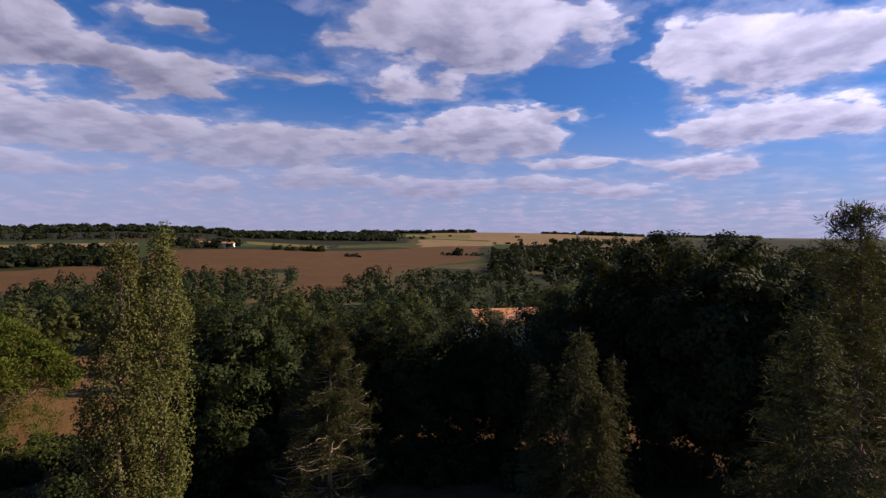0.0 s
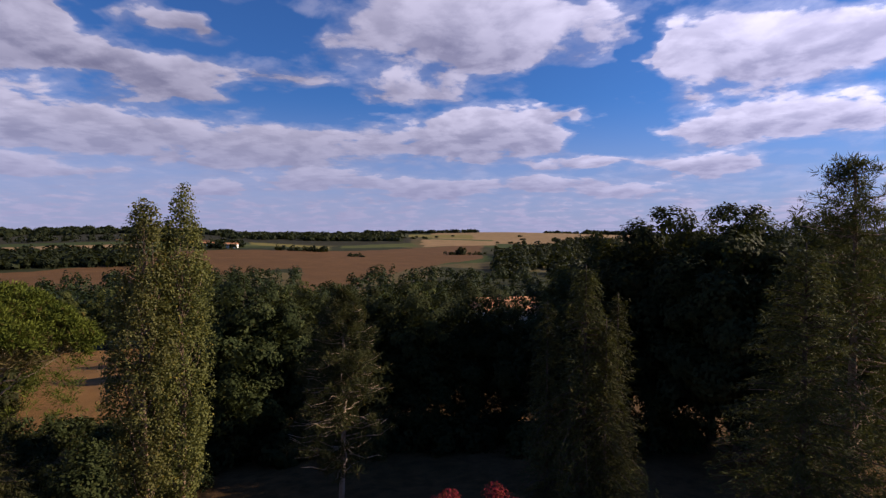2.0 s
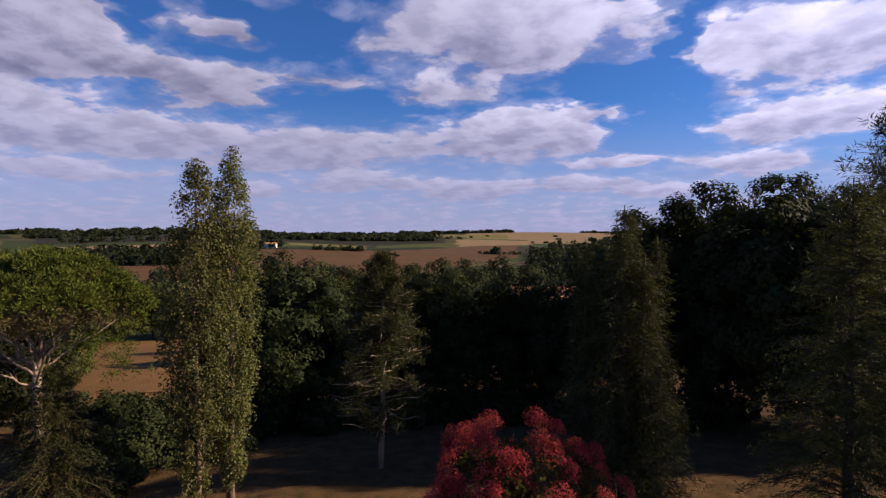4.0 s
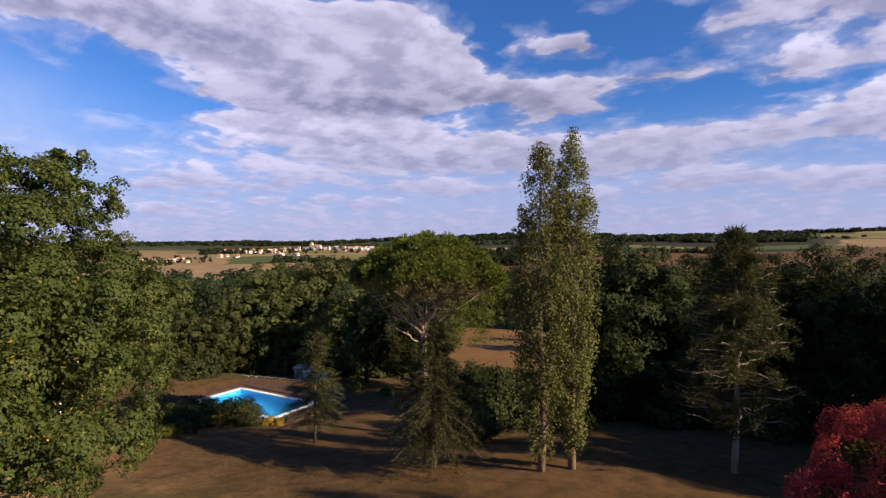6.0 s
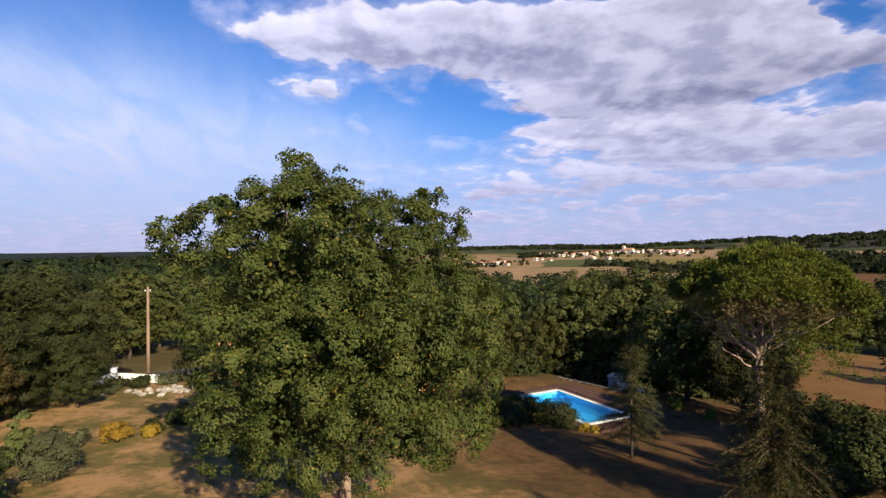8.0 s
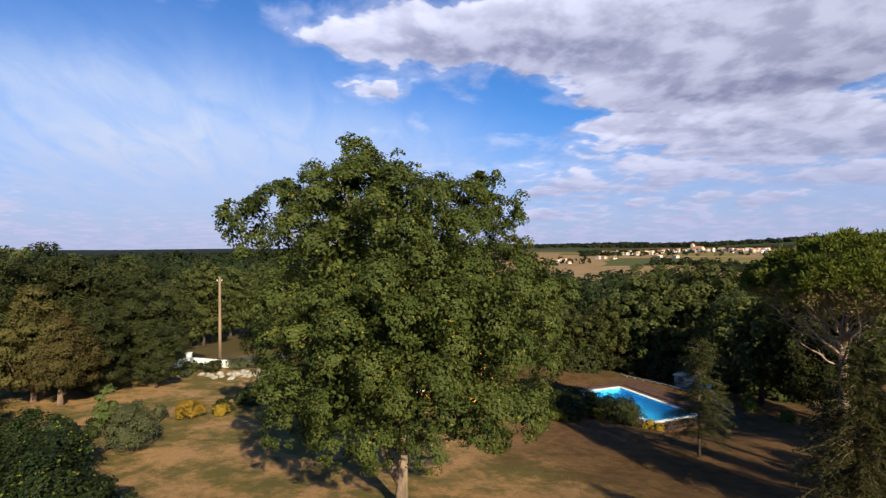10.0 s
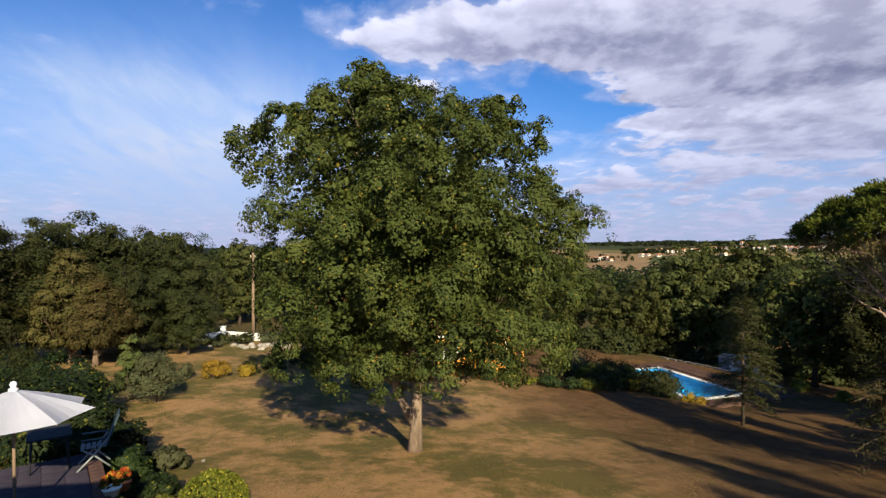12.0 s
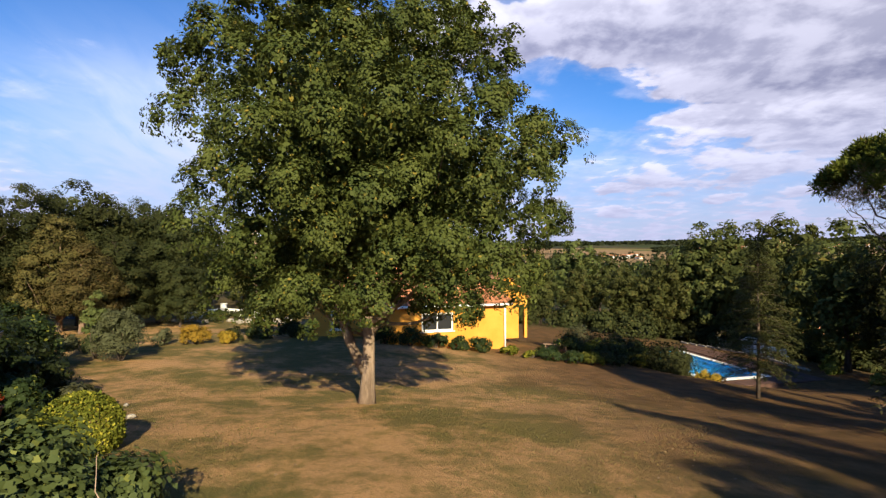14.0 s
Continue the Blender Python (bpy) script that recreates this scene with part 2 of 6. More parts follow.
M_RED_GREEN = foliage("reddened leaves", (0.06, 0.07, 0.015), (0.14, 0.10, 0.03), (0.22, 0.16, 0.03), 0.1, 0.35)
M_YELLOW = foliage("yellow leaves", (0.38, 0.25, 0.03), (0.60, 0.42, 0.06), (0.30, 0.26, 0.05), 0.12, 0.3)
M_OLIVE = foliage("grey green leaves", (0.085, 0.095, 0.045), (0.175, 0.180, 0.095), None, 0, 0.25)
M_LAUREL = foliage("laurel leaves", (0.015, 0.028, 0.008), (0.048, 0.070, 0.019), (0.20, 0.20, 0.03), 0.05, 0.3, 0.2)
M_GLOSSY = foliage("glossy bush leaves", (0.062, 0.092, 0.024), (0.17, 0.205, 0.065), (0.22, 0.24, 0.05), 0.06, 0.3, 0.25)
M_GOLDBOX = foliage("box leaves", (0.085, 0.105, 0.016), (0.26, 0.255, 0.036), (0.42, 0.36, 0.05), 0.18, 0.3)
M_LIGHT = foliage("light green leaves", (0.09, 0.12, 0.02), (0.22, 0.25, 0.05), (0.3, 0.3, 0.08), 0.1, 0.35)
M_FAR = foliage("far shaded wood leaves", (0.017, 0.027, 0.010), (0.042, 0.052, 0.019), None, 0, 0.15, 0.1, 0.02)
M_BARK = two_tone("oak bark", (0.15, 0.105, 0.075), (0.42, 0.31, 0.23), 2.5, 0.9, 0.1, 0.9, 0.05, 14, (1, 1, 0.25))
M_PINEBARK = two_tone("pine bark", (0.16, 0.105, 0.075), (0.36, 0.25, 0.18), 2.5, 0.9, 0.1, 0.8, 0.04, 12, (1, 1, 0.3))
M_DARKBARK = two_tone("dark bark", (0.05, 0.038, 0.030), (0.14, 0.105, 0.08), 2.5, 0.9, 0.1, 0.8, 0.03, 12, (1, 1, 0.3))


# ---- building helpers ----
def part(name, mesh, mat, parent=None, label=""):
    """Links a mesh or bmesh as one object under a thing or a part."""
    if isinstance(mesh, bmesh.types.BMesh):
        me = bpy.data.meshes.new(name)
        mesh.to_mesh(me)
        mesh.free()
        mesh = me
    if mat and not mesh.materials:
        mesh.materials.append(mat)
    ob = new(name, mesh)
    ob.parent = parent
    if label:
        ob["label"] = label
    return ob


def thing(name, label, category, m=None, group="", kind=""):
    ob = tagged(new(name), label, category, group, kind)
    if m is not None:
        ob.matrix_basis = m
    return ob


def mesh_of(name, verts, faces, smooth=False):
    me = bpy.data.meshes.new(name)
    me.from_pydata([tuple(map(float, v)) for v in verts], [], faces)
    if smooth:
        me.polygons.foreach_set("use_smooth", [True] * len(me.polygons))
    me.update()
    return me


def quads(name, verts):
    """A mesh of separate faces from an array of n x 4 (or n x 3) corners."""
    n, k = len(verts), verts.shape[1]
    me = bpy.data.meshes.new(name)
    me.vertices.add(k * n)
    me.vertices.foreach_set("co", np.asarray(verts, np.float32).ravel())
    me.loops.add(k * n)
    me.loops.foreach_set("vertex_index", np.arange(k * n, dtype=np.int32))
    me.polygons.add(n)
    me.polygons.foreach_set("loop_start", np.arange(0, k * n, k, dtype=np.int32))
    me.update(calc_edges=True)
    return me


def unit(v):
    return v / (np.linalg.norm(v, axis=-1, keepdims=True) + 1e-9)


def leaf_quads(rng, pos, nrm, size, aspect=0.6, along=None):
    """Pointed leaves at pos, facing about nrm, of that length; along: the way in which they point."""
    n = len(pos)
    a = unit(nrm)
    t = rng.normal(size=(n, 3)) if along is None else along + rng.normal(size=(n, 3)) * 0.25
    t = unit(t - a * (t * a).sum(1, keepdims=True)) if along is None else unit(t)
    b = unit(np.cross(a, t))
    s = np.broadcast_to(size, (n,))[:, None] * rng.uniform(0.7, 1.3, (n, 1))
    w = s * aspect * 0.5
    fold = a * s * 0.10
    return np.stack([pos - t * s * 0.5, pos + b * w + fold - t * s * 0.05, pos + t * s * 0.5, pos - b * w + fold - t * s * 0.05], 1)


def leaf_tris(rng, pos, nrm, size, aspect=0.6):
    """Cheaper leaves for trees that stay far off: one triangle each."""
    n = len(pos)
    a = unit(nrm)
    t = rng.normal(size=(n, 3))
    t = unit(t - a * (t * a).sum(1, keepdims=True))
    s = np.broadcast_to(size, (n,))[:, None] * rng.uniform(0.7, 1.3, (n, 1))
    w = unit(np.cross(a, t)) * s * aspect * 0.55
    return np.stack([pos - t * s * 0.4 + w, pos + t * s * 0.6, pos - t * s * 0.4 - w], 1)


def ball(rng, n):
    return unit(rng.normal(size=(n, 3)))


def clump_leaves(rng, centres, radii, per, size, aspect=0.6, out=0.55, flat=0.8, middle=None):
    """Leaves on the shells of clumps: most on the sides that face out and up."""
    m = len(centres)
    c = np.repeat(centres, per, 0)
    r = np.repeat(radii, per)[:, None]
    mid = centres.mean(0) if middle is None else np.asarray(middle)
    d = ball(rng, m * per) + out * unit(c - mid) + np.array([0, 0, 0.25])
    d = unit(d)
    p = c + d * r * rng.uniform(0.45, 1.12, (m * per, 1)) ** 0.6 * np.array([1, 1, flat])
    nrm = d * 0.7 + rng.normal(size=(m * per, 3)) * 0.55 + np.array([0, 0, 0.35])
    return leaf_quads(rng, p, nrm, size, aspect)


def tube(points, radii, sides=8, cap=True):
    pts = np.asarray(points, float)
    d = unit(np.gradient(pts, axis=0))
    ref = np.where(np.abs(d[:, 2:3]) > 0.9, np.array([[1.0, 0, 0]]), np.array([[0, 0, 1.0]]))
    u = unit(np.cross(d, ref))
    v = np.cross(d, u)
    a = np.arange(sides) * 2 * np.pi / sides
    ring = u[:, None] * np.cos(a)[None, :, None] + v[:, None] * np.sin(a)[None, :, None]
    verts = (pts[:, None] + ring * np.asarray(radii, float)[:, None, None]).reshape(-1, 3)
    n, faces = len(pts), []
    for i in range(n - 1):
        for j in range(sides):
            q = (j + 1) % sides
            faces.append((i * sides + j, i * sides + q, (i + 1) * sides + q, (i + 1) * sides + j))
    if cap:
        faces += [tuple(range(sides))[::-1], tuple(range((n - 1) * sides, n * sides))]
    return verts, faces


def join(pieces):
    verts, faces, at = [], [], 0
    for v, f in pieces:
        verts.append(np.asarray(v, float))
        faces += [tuple(i + at for i in q) for q in f]
        at += len(v)
    return np.concatenate(verts), faces


def box(cx, cy, z0, sx, sy, sz, turn=0.0):
    v = np.array([(x, y, z) for z in (0, 1) for y in (-0.5, 0.5) for x in (-0.5, 0.5)], float) * (sx, sy, sz)
    c, s = math.cos(turn), math.sin(turn)
    v = np.stack([v[:, 0] * c - v[:, 1] * s + cx, v[:, 0] * s + v[:, 1] * c + cy, v[:, 2] + z0], 1)
    return v, [(0, 2, 3, 1), (4, 5, 7, 6), (0, 1, 5, 4), (2, 6, 7, 3), (0, 4, 6, 2), (1, 3, 7, 5)]


def soft_box(name, sx, sy, sz, r=0.01, at=(0, 0, 0)):
    bm = bmesh.new()
    bmesh.ops.create_cube(bm, size=1, matrix=Matrix.Translation(Vector(at) + Vector((0, 0, sz / 2))) @ Matrix.Diagonal((sx, sy, sz, 1)))
    bmesh.ops.bevel(bm, geom=bm.edges[:], offset=r, segments=2, affect="EDGES")
    return bm


def limb(rng, a, b, r0, r1, n=6, wander=0.06, sag=0.0, sides=6):
    a, b = np.asarray(a, float), np.asarray(b, float)
    s = np.linspace(0, 1, n)[:, None]
    p = a + (b - a) * s
    ln = np.linalg.norm(b - a)
    p[1:-1] += rng.normal(size=(n - 2, 3)) * wander * ln
    p[:, 2] += (sag * ln * s * (s - 1) * 4)[:, 0]
    return tube(p, np.linspace(r0, r1, n), sides)


# ---- the lie of the land ----
def sig(a):
    return 1 / (1 + np.exp(-np.clip(a, -40, 40)))


def near_land(x, y):
    x, y = np.clip(x, -75, 30), np.clip(y, -45, 45)
    u, v = x / 30, y / 30
    z = 0.682 + 1.564 * u - 1.117 * v - 0.221 * u * v - 1.405 * v * v * np.where(v < 0, 0.35, 1.0)
    z = z + 1.026 * sig((x + 14 + 0.1 * y) / 3) - 0.672 * sig((y - 8) / 4) * sig((-16 - x) / 3)
    return z


def far_land(x, y):
    r = np.hypot(x, y)
    th = np.degrees(np.arctan2(-x, y))
    north = np.interp(r, [0, 60, 140, 280, 420, 640, 840, 1100, 1500, 2200, 4500], [-2, -5, -14, -21, -16, -3, 2, 14, 33, 38, 30])
    west = np.interp(r, [0, 60, 140, 260, 380, 620, 950, 1400, 2200, 3200, 4500], [-2, -4, -9, -13, -13, -9, -1, 2, 16, 12, 10])
    south = np.interp(r, [0, 60, 140, 260, 900, 2000, 3500, 4500], [-1, -1, -2, -5, -12, -10, 8, 14])
    a, b = sig((th - 44) / 5), sig((th - 92) / 4) + sig((-th - 60) / 8)
    z = north * (1 - a) + west * a
    z = z * (1 - np.clip(b, 0, 1)) + south * np.clip(b, 0, 1)
    roll = np.sin(x / 190 + 0.6) * np.cos(y / 240) * 3.5 + np.sin(x / 83 + y / 120) * 1.2
    return z + roll * np.clip((r - 200) / 400, 0, 1)


POOL_AT, POOL_TURN = (-37.3, 23.0), radians(9)


def land(x, y, basin=True):
    x, y = np.asarray(x, float), np.asarray(y, float)
    r = np.hypot(x, y)
    w = np.clip((r - 48) / 70, 0, 1)
    w = w * w * (3 - 2 * w)
    z = near_land(x, y) * (1 - w) + far_land(x, y) * w
    flat = np.clip((12.0 - np.hypot(x - POOL_AT[0], (y - POOL_AT[1]) * 1.3)) / 5, 0, 1)
    z = z + (-4.02 - z) * flat * flat * (3 - 2 * flat)
    if basin:
        d = np.maximum(np.abs(x - POOL_AT[0]) / 4.6, np.abs(y - POOL_AT[1]) / 2.9)
        z = z - 1.5 * np.clip((1.15 - d) / 0.3, 0, 1)
    return z


def on_land(x, y, dz=0.0):
    return float(land(x, y, False)) + dz

# ---- ground: one sheet to the horizon ----
def build_ground():
    rings = np.concatenate([[0.0], 2.0 * 1.04 ** np.arange(0, 198)])
    turns = 270
    a = np.arange(turns) * 2 * np.pi / turns
    x, y = rings[1:, None] * np.sin(a), rings[1:, None] * np.cos(a)
    z = land(x, y)
    r = np.hypot(x, y)
    z = z + 0.03 * np.sin(x * 1.7 + np.sin(y * 0.9)) * np.cos(y * 1.3) * (r < 60)
    verts = np.concatenate([[[0, 0, float(land(0, 0))]], np.stack([x, y, z], -1).reshape(-1, 3)])
    i, j = np.meshgrid(np.arange(len(rings) - 2), np.arange(turns), indexing="ij")
    q = (j + 1) % turns
    f = np.stack([1 + i * turns + j, 1 + (i + 1) * turns + j, 1 + (i + 1) * turns + q, 1 + i * turns + q], -1).reshape(-1, 4)
    faces = [tuple(t) for t in f[:, ::-1].tolist()] + [(0, 1 + k, 1 + (k + 1) % turns)[::-1] for k in range(turns)]
    return mesh_of("ground", verts, faces, True)


# fields: bearing to the left of +y, half breadth (degrees), distance, half depth (metres), slant (metres a degree), colour
STUBBLE, TAN, GREEN, GOLD, SOIL = (0.190, 0.098, 0.043), (0.43, 0.275, 0.14), (0.13, 0.14, 0.042), (0.29, 0.235, 0.07), (0.30, 0.155, 0.058)
# far slopes under cloud: its shadow is put into the ground colour
SHADED_HILL = (0.048, 0.044, 0.024)
FIELDS = [
    (113, 22, 2300, 1700, 0, (0.024, 0.032, 0.020)), (23, 19, 1330, 470, 0, SHADED_HILL), (-30, 16, 900, 420, 0, SHADED_HILL),
    (20, 9, 560, 85, -4, STUBBLE), (6, 9.5, 600, 170, -18, STUBBLE), (27, 14.5, 470, 64, -5, STUBBLE), (36, 6, 715, 52, 0, TAN),
    (7.5, 4, 860, 42, -12, GREEN), (16.5, 4, 805, 48, 8, GOLD), (22, 2.5, 780, 30, 4, GREEN), (-1, 4, 1000, 110, -10, TAN), (-9, 11, 1260, 270, 0, TAN),
    (2, 4.5, 1290, 100, 5, GOLD), (-1, 3.5, 1120, 26, 4, GREEN), (27, 5, 900, 30, 3, STUBBLE),
]
FIELDS += [
    (30.2, 8.2, 96, 39, 0, SOIL),
    (58, 14, 760, 330, 0, TAN), (66, 9, 520, 190, 3, TAN), (60, 4, 830, 40, -5, GOLD), (53, 3.5, 800, 45, 4, GOLD), (65, 5, 900, 60, 0, GREEN), (57, 4.5, 640, 70, -2, GREEN),
    (48.5, 5, 640, 70, 3, GOLD), (62, 8, 1000, 120, 2, GOLD), (72, 6, 860, 90, 2, TAN), (54, 5, 520, 40, 1, TAN), (80, 6, 600, 140, 0, TAN),
]


def ground_material():
    m, k = material("ground", 0.95, 0.1)
    sep = k.add("ShaderNodeSeparateXYZ")
    wob = k.vec("SUBTRACT", k.noise(k.pos, 0.02, 3.0, 0.6, 0, True), (0.5, 0.5, 0.5))
    far_pos = k.vec("ADD", k.pos, k.vec("MULTIPLY", wob, (30, 30, 0)))
    k.link(far_pos, sep.inputs[0])
    x, y, _ = sep.outputs
    r = k.math("SQRT", k.math("ADD", k.math("MULTIPLY", x, x), k.math("MULTIPLY", y, y)))
    b = k.math("MULTIPLY", k.math("ARCTAN2", k.math("MULTIPLY", x, -1.0), y), 180 / math.pi)
    sep2 = k.add("ShaderNodeSeparateXYZ")
    k.link(k.pos, sep2.inputs[0])
    r2 = k.math("SQRT", k.math("ADD", k.math("MULTIPLY", sep2.outputs[0], sep2.outputs[0]), k.math("MULTIPLY", sep2.outputs[1], sep2.outputs[1])))
    b_near = k.math("MULTIPLY", k.math("ARCTAN2", k.math("MULTIPLY", sep2.outputs[0], -1.0), sep2.outputs[1]), 180 / math.pi)
    # wood floor and rough pasture everywhere else
    cell = k.add("ShaderNodeTexVoronoi")
    k.link(k.vec("MULTIPLY", far_pos, (1, 1, 0)), cell.inputs["Vector"])
    cell.inputs["Scale"].default_value = 0.006
    pick = k.add("ShaderNodeSeparateXYZ")
    k.link(cell.outputs["Color"], pick.inputs[0])
    base = k.mix(k.ramp(pick.outputs[0], 0.3, 0.7), (0.045, 0.050, 0.020), (0.16, 0.12, 0.052))
    base = k.mix(k.ramp(pick.outputs[1], 0.55, 0.75), base, (0.07, 0.09, 0.025))
    drill = k.add("ShaderNodeTexWave")
    k.link(far_pos, drill.inputs["Vector"])
    drill.inputs["Scale"].default_value, drill.inputs["Distortion"].default_value = 0.12, 1.5
    grain = k.math("ADD", k.math("MULTIPLY", k.noise(k.pos, 0.05, 6.0, 0.7), 0.6), k.math("MULTIPLY", drill.outputs[1], 0.04))
    tone = k.ramp(grain, 0.2, 0.6, 0.72, 1.2)
    for b0, db, r0, dr, slant, col in FIELDS:
        u = k.math("MULTIPLY", k.math("SUBTRACT", b if r0 > 100 else b_near, b0), 1 / db)
        v = k.math("MULTIPLY", k.math("SUBTRACT", k.math("SUBTRACT", r if r0 > 100 else r2, r0), k.math("MULTIPLY", k.math("SUBTRACT", b, b0), slant)), 1 / dr)
        d = k.math("MAXIMUM", k.math("ABSOLUTE", u), k.math("ABSOLUTE", v))
        base = k.mix(k.ramp(d, 0.98, 1.01, 1.0, 0.0), base, col)
    toned = k.add("ShaderNodeHueSaturation")
    k.put(toned.inputs["Value"], tone)
    k.link(base, toned.inputs["Color"])
    # the lawn: dry grass with greener and bare patches
    p1 = k.noise(k.pos, 0.20, 5.0, 0.62, 0.15)
    p2 = k.noise(k.pos, 1.3, 6.0, 0.7)
    p3 = k.noise(k.pos, 14.0, 7.0, 0.85)
    green, dry, bare = (0.155, 0.135, 0.038), (0.345, 0.208, 0.070), (0.70, 0.385, 0.185)
    f = k.math("ADD", k.math("MULTIPLY", p1, 0.6), k.math("MULTIPLY", p2, 0.4))
    lawn = k.mix(k.ramp(f, 0.44, 0.66), green, dry)
    lawn = k.mix(k.ramp(k.math("ADD", f, k.math("MULTIPLY", p3, 0.22)), 0.55, 0.68), lawn, bare)
    p4 = k.noise(k.pos, 45.0, 4.0, 0.85)
    lawn = k.mix(k.ramp(p3, 0.46, 0.58, 0.0, 0.34), lawn, (0.085, 0.072, 0.022))
    lawn = k.mix(k.ramp(p4, 0.40, 0.62, 0.0, 0.6), lawn, (0.34, 0.222, 0.080))
    lawn = k.mix(k.ramp(k.noise(k.pos, 0.45, 7.0, 0.8, 0.2), 0.47, 0.60, 0.0, 0.6), lawn, (0.135, 0.126, 0.038))
    # towards the pool the grass thins out to brown earth
    worn = k.math("ADD", sep2.outputs[1], k.math("MULTIPLY_ADD", k.noise(k.pos, 0.22, 4.0, 0.6), 9.0, -4.5))
    earth = k.mix(k.ramp(k.math("ADD", p2, k.math("MULTIPLY", p3, 0.5)), 0.55, 0.95), (0.092, 0.049, 0.020), (0.185, 0.096, 0.040))
    lawn = k.mix(k.ramp(worn, 4.5, 12.0, 0.0, 0.9), lawn, earth)
    edge = k.math("ADD", r2, k.math("MULTIPLY_ADD", k.noise(k.pos, 0.25, 3.0), 12.0, -6.0))
    soil_mask = k.ramp(k.math("ABSOLUTE", k.math("SUBTRACT", b, 30.2)), 7.8, 8.6, 1.0, 0.0)
    lawn_mask = k.math("MULTIPLY", k.ramp(edge, 50, 58, 1.0, 0.0), k.math("SUBTRACT", 1.0, k.math("MULTIPLY", soil_mask, k.ramp(r2, 46, 49))))
    col = k.mix(lawn_mask, toned.outputs[0], lawn)
    k.link(k.vec("MULTIPLY", col, (0.67, 0.68, 0.67)), k.b.inputs["Base Color"])
    bump(k, k.math("ADD", p3, k.math("MULTIPLY", p2, 2.0)), 0.8, 0.08)
    return m


ground = tagged(part("ground", build_ground(), ground_material()), "dry patchy lawn running out to stubble fields and low hills", "ground", kind="structure")

# ---- trees ----
def lobes(rng, n=9, depth=0.35):
    """How far a crown bulges in a direction: a function of unit vectors."""
    c, s = ball(rng, n), rng.uniform(0.5, 1.0, n)

    def far(d):
        k = np.clip(d @ c.T, 0, 1) ** 3 * s
        return 1 - depth + depth * 1.5 * k.max(1)

    return far


def crown_by_profile(rng, n, profile, z0, z1, bulge, inner=0.45):
    """Clump centres inside an outline turned about the trunk: profile gives the radius from 0 (foot) to 1 (top)."""
    s = rng.uniform(0, 1, 6 * n)
    keep = rng.uniform(0, 1, 6 * n) < profile(s) / (profile(np.linspace(0, 1, 50)).max() + 1e-6) + 0.08
    s = s[keep][:n]
    a = rng.uniform(0, 2 * np.pi, len(s))
    f = inner + (1 - inner) * rng.uniform(0, 1, len(s)) ** 0.5
    d = np.stack([np.cos(a), np.sin(a), (s - 0.4) * 1.2], 1)
    rr = profile(s) * f * bulge(unit(d))
    return np.stack([np.cos(a) * rr, np.sin(a) * rr, z0 + (z1 - z0) * s], 1)


def boughs(rng, centres, radius, subs, sub_radius, per, leaf, aspect=0.62, middle=(0, 0, 5), core=0, up=0.35, flat=0.85, shape=leaf_quads, facing=0.95):
    """Leaves of a billowing crown: boughs, tufts on the boughs' outer sides, leaves on the tufts; core: coarse inner leaves."""
    radius = np.broadcast_to(radius, (len(centres),)) * rng.uniform(0.7, 1.3, len(centres))
    c, r = np.repeat(centres, subs, 0), np.repeat(radius, subs)[:, None]
    mid = np.asarray(middle, float)
    d = unit(ball(rng, len(c)) + 0.65 * unit(c - mid) + np.array([0, 0, up]))
    tips = c + d * r * rng.uniform(0.8, 1.05, (len(c), 1)) * (1, 1, flat)
    # leaves turn with the round of their bough more than with their own tuft
    m = len(tips) * per
    t = ball(rng, m)
    rad = np.repeat(sub_radius * rng.uniform(0.7, 1.3, len(tips)), per)[:, None]
    p = np.repeat(tips, per, 0) + t * rad * rng.uniform(0.45, 1.12, (m, 1)) ** 0.6 * (1, 1, 0.85)
    nrm = np.repeat(d, per, 0) * facing + t * 0.30 + rng.normal(size=(m, 3)) * 0.27 + np.array([0, 0, 0.15])
    out = [shape(rng, p, nrm, leaf, aspect)]
    if core:
        k = rng.integers(len(centres), size=core)
        p = centres[k] + (mid - centres[k]) * rng.uniform(0.08, 0.7, (core, 1)) + rng.normal(size=(core, 3)) * radius.mean() * 0.3
        out.append(shape(rng, p, ball(rng, core), min(leaf * 1.8, radius.mean() * 0.5), 0.75))
    return np.concatenate(out), tips


def trunk_with_limbs(rng, height, r0, targets, fork=0.35, sides=9, lean=0.03, limbs=14, thin=0.5):
    n = 9
    s = np.linspace(0, 1, n)
    p = np.stack([np.cumsum(rng.normal(size=n)) * lean * height / 4, np.cumsum(rng.normal(size=n)) * lean * height / 4, s * height - 0.15], 1)
    p[:2, :2] = 0
    rad = r0 * (1 - 0.85 * s) * (1 + 0.45 * np.exp(-s * 14))
    pieces = [tube(p, rad, sides)]
    pick = rng.choice(len(targets), min(limbs, len(targets)), replace=False)
    for t in targets[pick]:
        h = np.clip(t[2] / height - rng.uniform(0.12, 0.4), fork * 0.7, 0.9)
        a = np.array([np.interp(h, s, p[:, i]) for i in range(3)])
        pieces.append(limb(rng, a, t * (0.97, 0.97, 1.0), np.interp(h, s, rad) * thin, 0.012, 6, 0.05, 0.04, 5))
    return mesh_of("trunk", *join(pieces), True)


def tree_thing(name, label, category, m, trunk, crown, bark, leaf, group=""):
    t = thing(name, label, category, m, group)
    part("trunk", trunk, bark, t)
    part("crown", crown, leaf, t)
    return t


